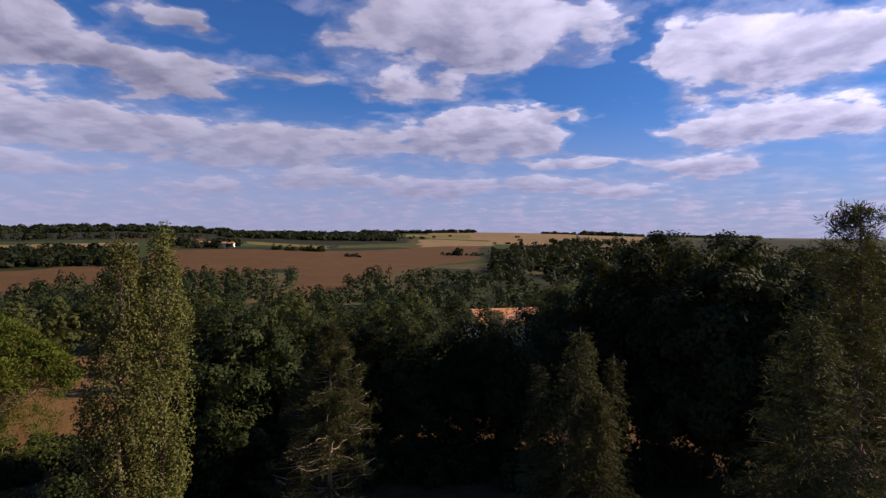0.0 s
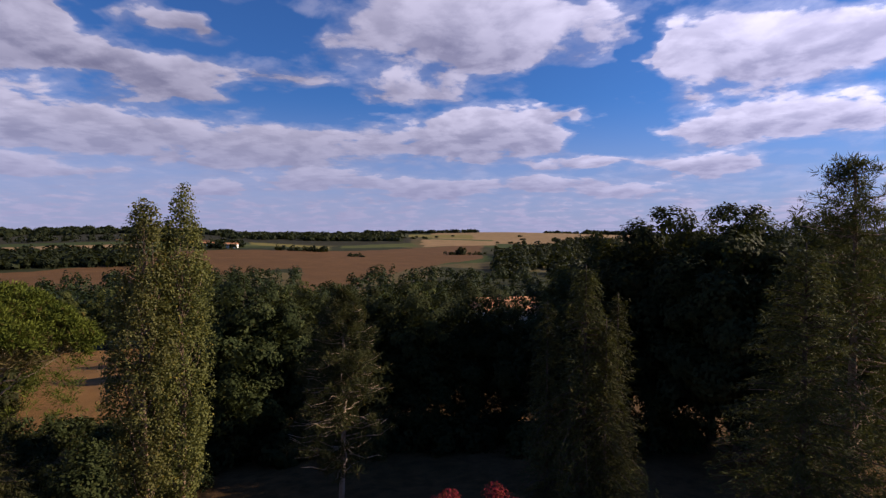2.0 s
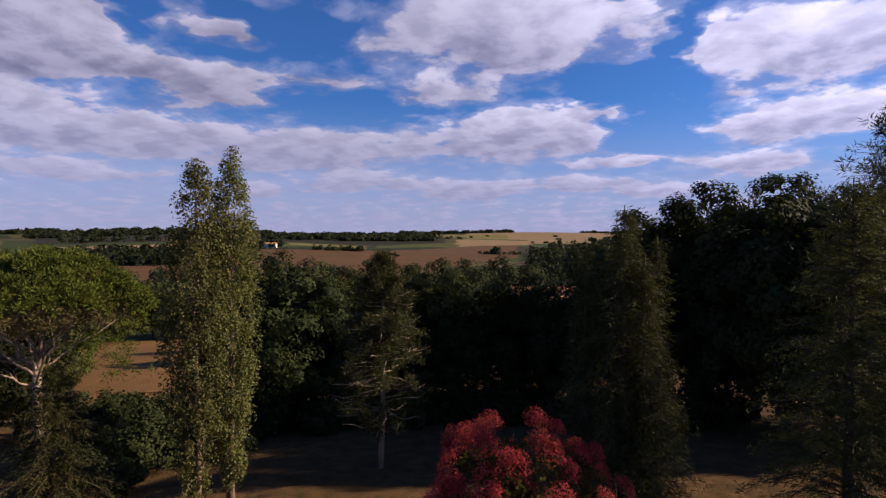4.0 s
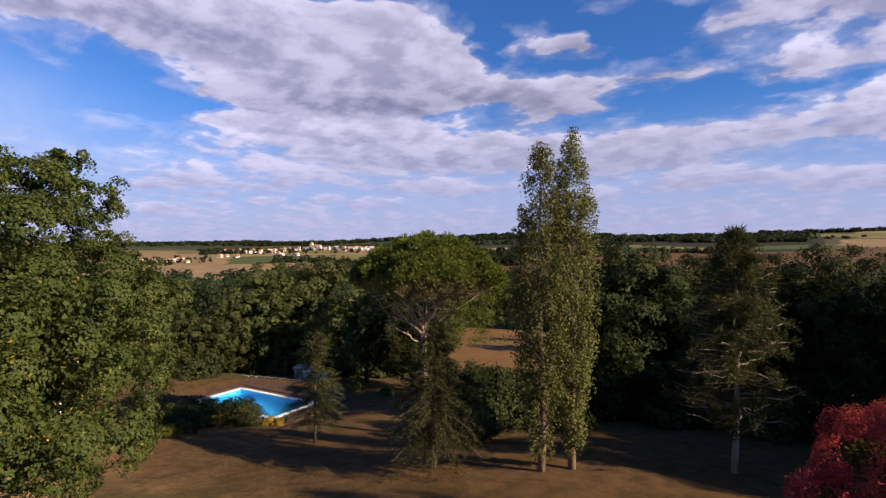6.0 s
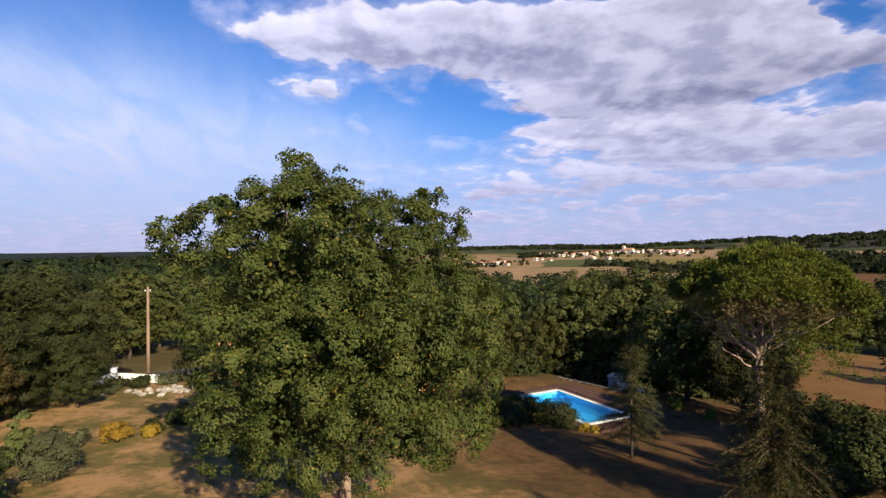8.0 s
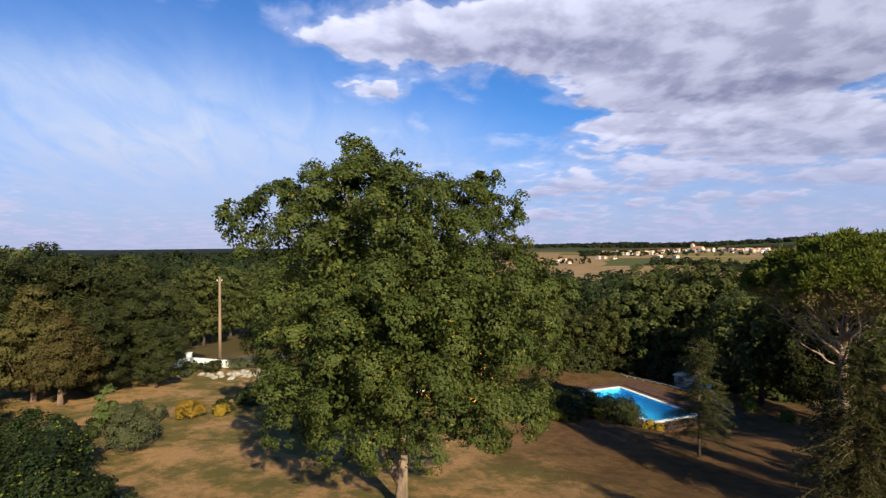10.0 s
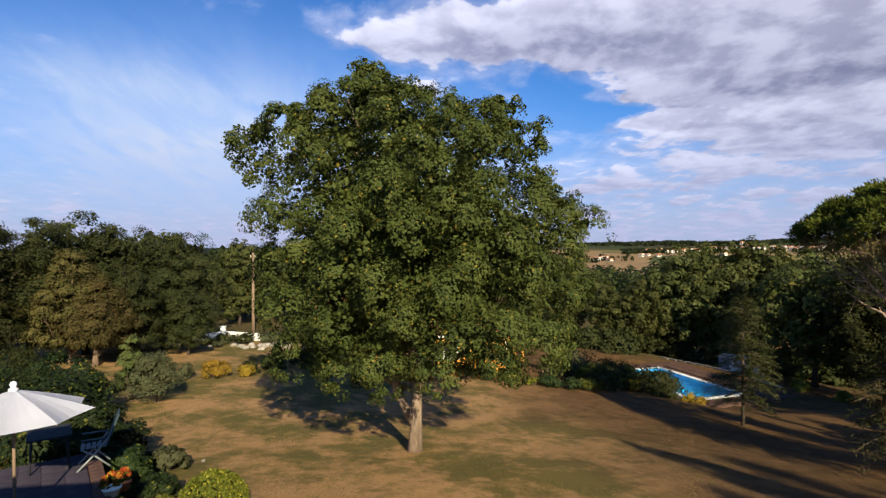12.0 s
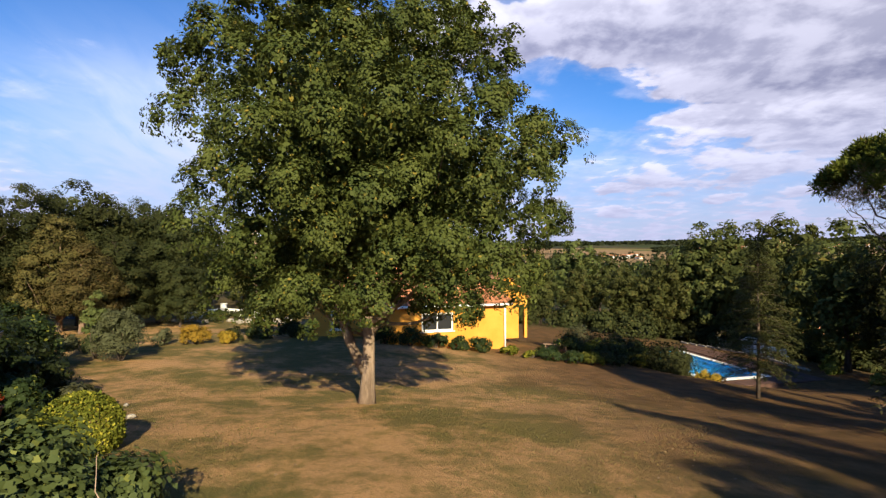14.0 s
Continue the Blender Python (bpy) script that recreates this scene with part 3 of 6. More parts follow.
def broad_meshes(seed, H, R, foot, r0, subs, per, leaf, limbs=12, aspect=0.62):
    """A broadleaf tree of rounded boughs that stand apart, with dark clefts between them."""
    rng = np.random.default_rng(seed)
    br = R * 0.27
    bulge = lobes(rng, 10, 0.30)
    m = 2600
    u, a = rng.uniform(0.02, 1, m), rng.uniform(0, 2 * np.pi, m)
    ring = np.sqrt(np.clip(1 - (1.72 * u - 0.70) ** 2, 0, 1))
    f = np.where(rng.uniform(0, 1, m) < 0.75, rng.uniform(0.82, 1.0, m), rng.uniform(0.2, 0.8, m))
    d = np.stack([np.cos(a) * ring, np.sin(a) * ring, (u - 0.42) * 1.3], 1)
    rr = (R - br * 0.9) * ring * f * bulge(unit(d))
    cand = np.stack([np.cos(a) * rr, np.sin(a) * rr, foot + br * 0.6 + (H - foot - br * 1.7) * u * (0.94 + 0.06 * f)], 1)
    c = cand[:1]
    for p in cand:
        if ((c - p) ** 2 * (1, 1, 1.3)).sum(1).min() > (R * 0.40) ** 2:
            c = np.concatenate([c, p[None]])
    q, tips = boughs(rng, c, br, subs, br * 0.40, per, leaf, aspect, (0, 0, foot + (H - foot) * 0.42), len(c) * (subs * per) // 5, 0.35, 0.85, leaf_tris)
    return trunk_with_limbs(rng, H * 0.75, r0, tips, limbs=limbs), quads("crown", q)


def spruce_meshes(seed, H, R, r0, foot=0.6, gap=0.30, droop=0.35, size=0.30, bare=0.0, arms=7, power=0.8, dens=1.0):
    rng = np.random.default_rng(seed)
    pieces = [tube(np.stack([0 * np.linspace(0, 1, 8), 0.02 * np.sin(np.linspace(0, 6, 8)), np.linspace(-0.1, H, 8)], 1), np.linspace(r0, 0.012, 8), 7)]
    pos, nrm, way = [], [], []
    z = foot
    while z < H - 0.15:
        s = (z - foot) / (H - foot)
        length = R * (1 - s) ** power * (0.55 + 0.45 * min(1.0, s * 6 + 0.35))
        for i in range(arms):
            a = rng.uniform(0, 2 * np.pi)
            L = length * rng.uniform(0.6, 1.15) + 0.08
            d = np.array([math.cos(a), math.sin(a), 0])
            rise = rng.uniform(0.05, 0.3) + 0.5 * s
            n = max(4, int(L / 0.048 * dens))
            u = np.linspace(0.12 + bare * (1 - s), 1, n)[:, None]
            p = np.array([0, 0, z]) + d * L * u + np.array([0, 0, 1]) * (rise * L * u - droop * L * u**2 * 1.6)
            if L > 0.5 and i % 2 == 0:
                q = p[:: max(1, n // 4)]
                if len(q) > 2:
                    pieces.append(tube(np.concatenate([[[0, 0, z]], q]), np.linspace(0.022, 0.005, len(q) + 1), 4, False))
            for side in (-1, 1, 0):
                w = np.array([-d[1], d[0], 0]) * side * 0.9 + d * 0.75 + np.array([0, 0, -0.45 if side else 0.1])
                spread = rng.normal(size=(n, 3)) * 0.06
                pos.append(p + spread + w * size * 0.35)
                way.append(np.repeat(w[None], n, 0))
                nrm.append(np.array([0, 0, 1.0]) + rng.normal(size=(n, 3)) * 0.5)
        z += gap * rng.uniform(0.8, 1.2) * (1 - 0.5 * s)
    tip = np.stack([np.zeros(8), np.zeros(8), np.linspace(H - 0.5, H, 8)], 1)
    pos.append(tip), way.append(rng.normal(size=(8, 3)) * 0.4 + (0, 0, 0.8)), nrm.append(rng.normal(size=(8, 3)))
    q = leaf_quads(rng, np.concatenate(pos), np.concatenate(nrm), size, 0.15, np.concatenate(way))
    return mesh_of("trunk", *join(pieces), True), quads("crown", q)


def tufts(rng, centres, radii, per, length, aspect=0.19):
    c, r = np.repeat(centres, per, 0), np.repeat(radii, per)[:, None]
    d = unit(ball(rng, len(c)) + np.array([0, 0, 0.45]))
    return leaf_quads(rng, c + d * r * rng.uniform(0.3, 1.0, (len(c), 1)), ball(rng, len(c)), length, aspect, d)


def pine_meshes(seed, H, R, r0, foot, count, per=26, length=0.32, bark_bare=0.3, dead=7, power=0.62):
    rng = np.random.default_rng(seed)
    s = np.linspace(0, 1, 9)
    p = np.stack([0.10 * np.sin(s * 3), 0.06 * np.sin(s * 4 + 1), s * H - 0.1], 1)
    pieces = [tube(p, r0 * (1 - 0.9 * s) + 0.012, 8)]
    cs = []
    for _ in range(count):
        h = rng.uniform(0, 1) ** 0.8
        z = foot + (H - foot) * h
        L = R * (0.62 + 0.38 * math.sin(min(1, h * 2.2) * 1.57)) * (1 - h) ** power * rng.uniform(0.55, 1.1) + 0.12
        a = rng.uniform(0, 2 * np.pi)
        b = np.array([math.cos(a) * L, math.sin(a) * L, z + L * rng.uniform(-0.18, 0.32)])
        o = np.array([np.interp(z / H, s, p[:, 0]), np.interp(z / H, s, p[:, 1]), z])
        pieces.append(limb(rng, o, b, 0.035 * (1 - h) + 0.012, 0.006, 5, 0.04, 0.05, 4))
        for f in np.arange(bark_bare, 1.01, 0.16 if h < 0.88 else 0.3):
            cs.append(o + (b - o) * f + rng.normal(size=3) * 0.14 * L)
    # some dead, bare boughs low on the trunk
    for _ in range(dead):
        a, z = rng.uniform(0, 6.28), rng.uniform(0.18, 0.45) * H
        pieces.append(limb(rng, (0, 0, z), (math.cos(a) * R * 0.6, math.sin(a) * R * 0.6, z - rng.uniform(-0.3, 0.5)), 0.03, 0.006, 6, 0.06, 0.02, 4))
    cs = np.array(cs)
    return mesh_of("trunk", *join(pieces), True), quads("crown", tufts(rng, cs, 0.30 * rng.uniform(0.7, 1.3, len(cs)), per, length, 0.12))


def stand(x, y, turn=0.0, scale=1.0, dz=0.0, tilt=0.0):
    return pose(x, y, on_land(x, y, dz), tilt, 0, turn) @ Matrix.Scale(scale, 4)


# the great oak on the lawn
def great_oak():
    rng = np.random.default_rng(11)
    # outline to either side, by height: narrow foot, broad waist, two shoulders
    zs = [1.8, 2.2, 2.7, 3.4, 4.1, 4.8, 5.7, 6.6, 7.5, 8.2, 8.9, 9.7, 10.2, 10.9, 11.5]
    left = [1.8, 3.0, 3.8, 4.2, 4.4, 4.6, 4.9, 5.0, 4.7, 4.5, 4.7, 4.7, 3.6, 2.3, 1.6]
    right = [1.2, 2.6, 3.9, 4.9, 5.4, 5.7, 5.9, 5.9, 5.6, 4.4, 3.5, 3.4, 2.7, 0.7, 0.3]
    # boughs spread evenly through the outer crown, none close to another
    m = 9000
    z, a = 2.75 + 7.65 * rng.uniform(0, 1, m), rng.uniform(0, 2 * np.pi, m)
    mix = 0.5 + 0.5 * np.sin(a)
    R = np.interp(z, zs, right) * mix + np.interp(z, zs, left) * (1 - mix)
    R = R * (0.98 + 0.10 * np.sin(a * 4 + z * 1.1 + 0.6) * np.sin(z * 1.9 + a * 2))
    shell = np.where(rng.uniform(0, 1, m) < 0.7, rng.uniform(0.85, 1.0, m), rng.uniform(0.3, 0.85, m))
    f = np.where(z > 8.7, np.sqrt(rng.uniform(0, 1, m)), shell) * np.maximum(R - 0.62, 0.05)
    z = z + np.clip(np.cos(a) - 0.8, 0, 1) * np.clip(3.4 - z, 0, 1.2) * 1.2
    cand = np.stack([np.cos(a) * f, np.sin(a) * f - np.clip(z - 9.3, 0, 2) * 0.35, z], 1)
    c = cand[:1]
    for p in cand:
        if ((c - p) ** 2 * (1, 1, 1.2)).sum(1).min() > (1.13 if p[2] < 8.7 else 0.98) ** 2:
            c = np.concatenate([c, p[None]])
    c = np.concatenate([c, [(0.3, -1.3, 10.3), (0.1, -0.9, 10.9), (0.2, 2.3, 9.8), (-0.2, -2.2, 10.0), (0.2, -4.4, 9.2)],
                        [(0.5, 2.6, 2.6), (-0.5, 1.6, 2.6), (0.6, -2.5, 2.8), (0.2, -3.5, 3.0), (-1.0, -2.6, 2.6)]])
    leaves, tips = boughs(rng, c, 0.60, 24, 0.17, max(12, 235000 // (24 * len(c))), 0.080, 0.62, (0, 0, 5.6), 60000, 0.45, 1.0, facing=0.85)
    # leading shoots that stand out of the outline: (away, to the right, height, spread)
    shoots = []
    for away, right_of, top, w in ((0.2, -1.4, 12.1, 0.2), (0.2, -1.4, 11.8, 0.3), (0.1, -1.3, 11.4, 0.42), (0.4, -0.4, 11.75, 0.24), (0.3, -0.3, 11.2, 0.36), (0.0, 2.8, 11.1, 0.26), (0, 2.7, 10.6, 0.36), (-0.3, 1.7, 10.9, 0.28),
                                   (-0.2, 3.6, 10.3, 0.26), (0.3, -4.4, 10.4, 0.22), (0.3, -5.0, 9.9, 0.28), (0, -3.3, 10.7, 0.24), (0, -2.4, 11.1, 0.26), (0.4, 4.9, 8.0, 0.3), (0, 3.9, 9.6, 0.24), (0, 0.4, 11.1, 0.26)):
        m = 18
        shoots.append(np.stack([-away + rng.normal(size=m) * w, right_of + rng.normal(size=m) * w, top - 0.2 - rng.uniform(0, 1.5, m)], 1))
    shoots = np.concatenate(shoots)
    leaves = np.concatenate([leaves, clump_leaves(rng, shoots, 0.27 * rng.uniform(0.6, 1.3, len(shoots)), 80, 0.105, 0.62, 0.5, 0.9, (0, 0, 6))])
    c = np.concatenate([tips[::3], shoots])
    t = thing("oak_tree", "large spreading oak with dense green crown on the lawn", "tree", stand(-15.85, 1.71))
    s = np.linspace(0, 1, 10)
    main = np.stack([0.05 * np.sin(s * 5), 0.10 * s + 0.05 * np.sin(s * 7), s * 8.6 - 0.2], 1)
    pieces = [tube(main, np.interp(s, [0, 0.04, 0.1, 0.3, 1], [0.27, 0.20, 0.18, 0.15, 0.03]), 12)]
    # second stem that leaves low down
    side = np.array([(0.02, -0.02, 0.85), (0.0, -0.22, 1.2), (0.0, -0.46, 1.75), (-0.05, -0.85, 3.2), (-0.1, -1.5, 5.0), (-0.1, -2.0, 7.4)])
    pieces.append(tube(side, (0.13, 0.15, 0.14, 0.11, 0.08, 0.02), 9))
    for tgt in c[rng.choice(len(c), 34, replace=False)] * (0.80, 0.80, 0.97):
        h = np.clip(tgt[2] / 8.6 - rng.uniform(0.15, 0.4), 0.24, 0.92)
        a = np.array([np.interp(h, s, main[:, i]) for i in range(3)])
        pieces.append(limb(rng, a, tgt, 0.085 * (1.1 - h), 0.010, 7, 0.05, 0.03, 6))
    part("trunk", mesh_of("trunk", *join(pieces), True), M_BARK, t)
    part("crown", quads("crown", leaves), M_OAK, t)
    # a spray of leaves that has turned
    tuft = clump_leaves(rng, np.array([(0.8, -3.95, 10.1), (0.9, -4.0, 9.9)]), np.array([0.18, 0.16]), 30, 0.10)
    part("turned_leaves", quads("turned_leaves", tuft), M_TURNED, t, "orange brown autumn leaves")
    return t


M_TURNED = foliage("turned leaves", (0.30, 0.12, 0.03), (0.45, 0.22, 0.05), None, 0, 0.35)
great_oak()


def poplar(x, y, H, seed, turn, lean):
    rng = np.random.default_rng(seed)
    prof = lambda s: np.interp(s, [0, 0.10, 0.25, 0.45, 0.7, 0.88, 1.0], [0.24, 0.46, 0.80, 1.00, 0.86, 0.52, 0.10])
    c = crown_by_profile(rng, 440, prof, 0.9, H - 0.15, lobes(rng, 60, 0.45), 0.25)
    rad = 0.24 * rng.uniform(0.6, 1.4, len(c))
    leaves = clump_leaves(rng, c, rad, 66, 0.080, 0.85, 0.4, 1.9, (0, 0, H / 2))
    t = thing("poplar_tree", "tall slender poplar with sparse yellow-green leaves", "tree", stand(x, y, turn, tilt=lean), "pair of poplars")
    s = np.linspace(0, 1, 9)
    main = np.stack([0.08 * np.sin(s * 6), 0.06 * np.sin(s * 9), s * H * 0.93 - 0.1], 1)
    pieces = [tube(main, 0.13 * (1 - 0.93 * s) + 0.03 * np.exp(-s * 20), 9)]
    for tgt in c[rng.choice(len(c), 60, replace=False)]:
        h = np.clip((tgt[2] - rng.uniform(0.9, 2.2)) / (H * 0.93), 0.05, 0.95)
        a = np.array([np.interp(h, s, main[:, i]) for i in range(3)])
        pieces.append(limb(rng, a, tgt, 0.03, 0.006, 5, 0.03, 0.06, 5))
    part("trunk", mesh_of("trunk", *join(pieces), True), M_PINEBARK, t)
    part("crown", quads("crown", leaves), M_POPLAR, t)


poplar(-8.85, 17.65, 12.3, 21, 0, 0)
poplar(-8.1, 18.65, 12.75, 22, 70, 0)


def stone_pine(x, y):
    rng = np.random.default_rng(31)
    g = on_land(x, y)
    t = thing("stone_pine", "umbrella-shaped stone pine with bare pale limbs", "tree", pose(x, y, g))
    R, top = 3.9, 9.2 - g
    side = np.array([0.746, 0.666, 0.0])  # across the umbrella
    mid = side * 0.45
    n = 740
    a, f = rng.uniform(0, 2 * np.pi, n), np.sqrt(rng.uniform(0, 1, n))
    bul = 1 + 0.10 * np.sin(a * 5 + 1) + 0.07 * np.sin(a * 9)
    lump = 0.35 * np.sin(a * 7 + f * 9) * np.sin(f * 11 + a * 2)
    dome = top - 0.30 - 1.95 * f**2.1 + lump * 0.5
    z = dome - rng.uniform(0, 1, n) ** 1.8 * (0.75 - 0.2 * f)
    lean = np.cos(a) * side[0] + np.sin(a) * side[1]
    z = z - np.clip(lean * f - 0.45, 0, 1) * rng.uniform(0, 1.6, n)
    c = np.stack([np.cos(a) * f * R * bul, np.sin(a) * f * R * bul, z], 1) + mid
    q = tufts(rng, c, 0.34 * rng.uniform(0.7, 1.25, n), 70, 0.20, 0.27)
    s = np.linspace(0, 1, 8)
    fork = np.array([0.10, 0.05, 3.75 - g])
    main = np.stack([0.3 - 0.2 * s + 0.06 * np.sin(s * 6), 0.05 * s, fork[2] * s - 0.1 * (1 - s)], 1)
    pieces = [tube(main, np.interp(s, [0, 0.1, 1], [0.30, 0.22, 0.17]), 10)]

    def bough(start, end, r):
        pieces.append(limb(rng, start, end, r, r * 0.3, 8, 0.022, 0.03, 7))
        for _ in range(6):
            o = start + (end - start) * rng.uniform(0.35, 0.95)
            e = o + unit(end - start) * rng.uniform(0.3, 1.0) + rng.normal(size=3) * 0.55 + (0, 0, rng.uniform(0.1, 0.7))
            pieces.append(limb(rng, o, e, r * 0.28, 0.008, 5, 0.05, 0, 4))

    # the pale limbs that show best
    up = np.array([0.0, 0.0, 1.0])
    bough(fork, fork - side * 1.7 + up * 2.6, 0.11)
    bough(fork - up * 0.75, fork - side * 2.0 + up * 0.6, 0.07)
    bough(fork - up * 0.2, fork - side * 2.9 + up * 2.0, 0.055)
    bough(fork - up * 0.1, fork + side * 0.4 + up * 4.0, 0.11)
    bough(fork + up * 0.6, fork + side * 3.6 + up * 2.5, 0.06)
    bough(fork - up * 0.3, fork - side * 1.5 + up * 1.3, 0.06)
    for i in range(11):
        b = i * 2.4 + rng.uniform(-0.2, 0.2)
        rr = R * rng.uniform(0.35, 0.9)
        end = np.array([math.cos(b) * rr, math.sin(b) * rr, top - 1.5 - 1.9 * (rr / R) ** 2]) + mid * 0.6
        bough(fork + up * rng.uniform(-0.7, 0.9), end, rng.uniform(0.045, 0.075))
    part("trunk", mesh_of("trunk", *join(pieces), True), M_PALEBARK, t)
    h = rng.uniform(0, 1, 60)
    hang = fork + side * (1.3 + 2.3 * rng.uniform(0, 1, (60, 1))) + np.stack([rng.normal(size=60) * 0.7, rng.normal(size=60) * 0.7, -0.7 + 3.0 * h], 1)
    q = np.concatenate([q, tufts(rng, hang, 0.40 * rng.uniform(0.7, 1.25, 60), 46, 0.20, 0.16)])
    part("crown", quads("crown", q), M_STONE_PINE, t)
    # brown, thinning needles fill the hollow cone below the dome
    k = 620
    a, f = rng.uniform(0, 2 * np.pi, k), np.sqrt(rng.uniform(0, 1, k))
    roof, cone = top - 0.6 - 1.95 * f**2.1, fork[2] + 1.25 + 1.1 * f
    z = roof - rng.uniform(0.0, 1.0, k) * np.maximum(roof - cone, 0.4)
    low = np.stack([np.cos(a) * f * R * 0.95, np.sin(a) * f * R * 0.95, z], 1) + mid * np.clip((z - fork[2]) / 4, 0, 1)[:, None]
    part("dead_foliage", quads("dead_foliage", tufts(rng, low, np.full(k, 0.34), 30, 0.24, 0.10)), M_DEAD, t, "brown dead needles under the canopy")


M_PALEBARK = two_tone("pale pine bark", (0.30, 0.20, 0.15), (0.54, 0.41, 0.32), 2.5, 0.9, 0.1, 0.8, 0.04, 12, (1, 1, 0.3))
M_DEAD = foliage("dead needles", (0.12, 0.085, 0.040), (0.24, 0.17, 0.080), None, 0, 0.2)
stone_pine(-18.5, 21.8)

# the pine and the spruces on the lawn
tree_thing("pine_tree", "dark pine with pale bare lower boughs", "tree", stand(-3.29, 22.2), *pine_meshes(41, 8.9, 2.6, 0.115, 1.5, 175, 42, 0.22, 0.28, 7), M_PALEBARK, M_PINE)
tree_thing("spruce_tree", "young spruce with drooping boughs on the lawn", "tree", stand(-12.65, 15.97), *spruce_meshes(51, 5.9, 2.3, 0.08, 0.9, 0.20, 0.30, 0.18, arms=12, power=1.0), M_PINEBARK, M_SPRUCE, "spruces")
tree_thing("spruce_tree", "small thin spruce standing near the pool", "tree", stand(-22.06, 17.3), *spruce_meshes(52, 6.6, 1.95, 0.09, 1.1, 0.25, 0.32, 0.18, arms=8), M_DARKBARK, M_SPRUCE, "spruces")
tree_thing("spruce_tree", "tall dark spruce with long hanging boughs", "tree", stand(4.48, 13.6), *spruce_meshes(53, 9.3, 2.2, 0.13, 0.8, 0.25, 0.52, 0.16, arms=9, power=0.75), M_DARKBARK, M_SPRUCE, "spruces")
for k, (dx, dy, h) in enumerate(((-0.9, 0.2, 9.35), (0.95, 0.5, 9.45), (0.4, -0.4, 8.9))):
    tree_thing("spruce_tree", "spruce leader rising beside the tall spruce", "tree", stand(4.48 + dx, 13.6 + dy), *spruce_meshes(54 + k, h - 0.9, 0.85, 0.07, 2.0, 0.22, 0.4, 0.16), M_DARKBARK, M_SPRUCE, "spruces")
tree_thing("pine_tree", "dark broad conifer at the edge of the wood", "tree", stand(13.45, 16.95), *pine_meshes(58, 12.2, 3.3, 0.18, 0.8, 210, 24, 0.22, 0.2, 7, 0.45), M_PINEBARK, M_SPRUCE)


tree_thing("spruce_tree", "dark spruce with wide low boughs", "tree", stand(9.4, 12.9), *spruce_meshes(59, 9.6, 2.6, 0.15, 0.7, 0.26, 0.30, 0.17, arms=9, power=0.75), M_DARKBARK, M_SPRUCE, "spruces")
# added out of view, its height set by the shadow it throws on the lawn
tree_thing("spruce_tree", "unseen tall spruce added to shade the lawn", "tree", stand(13.2, 12.2), *spruce_meshes(60, 10.6, 3.0, 0.17, 0.7, 0.28, 0.30, 0.2, arms=9, power=0.75), M_DARKBARK, M_SPRUCE, "spruces")


def red_tree(x, y):
    rng = np.random.default_rng(61)
    g = on_land(x, y)
    H = 6.1 - g
    t = thing("smoke_tree", "round garden tree covered in crimson plumes", "tree", pose(x, y, g))
    prof = lambda s: 1.98 * np.sqrt(np.clip(1 - (1.75 * s - 0.8) ** 2, 0, 1))
    c = crown_by_profile(rng, 230, prof, 1.0, H - 0.3, lobes(rng, 14, 0.45), 0.55)
    outer = rng.uniform(0, 1, len(c)) < 0.72
    red = clump_leaves(rng, c[outer], 0.26 * rng.uniform(0.7, 1.3, outer.sum()), 400, 0.060, 0.30, 0.8, 1.5, (0, 0, 2.3))
    grn = clump_leaves(rng, c * (0.9, 0.9, 0.92), 0.36 * rng.uniform(0.7, 1.2, len(c)), 45, 0.11, 0.6, 0.5, 0.9, (0, 0, 2.3))
    part("trunk", trunk_with_limbs(rng, H * 0.75, 0.10, c, 0.2, 7, 0.03, 26, 0.6), M_DARKBARK, t)
    part("crown", quads("crown", grn), M_RED_GREEN, t, "green and bronze leaves")
    part("flower_plume", quads("flower_plume", red), M_RED, t, "crimson feathery plumes")


red_tree(1.68, 10.2)

# wood edge and woods: a few trees built once, then set out
WOOD, FARTHER, FARTHEST = [], [], []
for k, (H, R, foot) in enumerate(((10.5, 3.6, 0.8), (11.5, 4.2, 1.2), (9.5, 3.5, 0.6), (12.5, 3.9, 1.2))):
    WOOD.append(broad_meshes(70 + k, H, R, foot, 0.20, 12, 48, 0.165, 14))
    FARTHER.append(broad_meshes(80 + k, H, R, foot, 0.20, 9, 22, 0.30, 8))
    FARTHEST.append(broad_meshes(90 + k, H, R, foot, 0.20, 7, 10, 0.52, 3))


def wood_tree(x, y, kind, scale, turn, label="leafy dark green tree at the edge of the wood", leaf=M_SHADED_WOOD, dz=0.0):
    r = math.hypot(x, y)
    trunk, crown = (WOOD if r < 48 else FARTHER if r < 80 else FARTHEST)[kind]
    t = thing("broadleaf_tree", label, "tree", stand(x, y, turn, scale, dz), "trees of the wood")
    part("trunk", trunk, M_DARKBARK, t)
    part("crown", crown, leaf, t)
    return t


HEIGHT = (10.5, 11.5, 9.5, 12.5)


def wood_tree_to(b, r, top, kind, turn=0.0, leaf=M_SHADED_WOOD):
    """A wood tree at a bearing (to the left of +y) and distance, whose top is at that height."""
    x, y = -math.sin(radians(b)) * r, math.cos(radians(b)) * r
    wood_tree(x, y, kind, (top - on_land(x, y)) / HEIGHT[kind], turn, leaf=leaf)


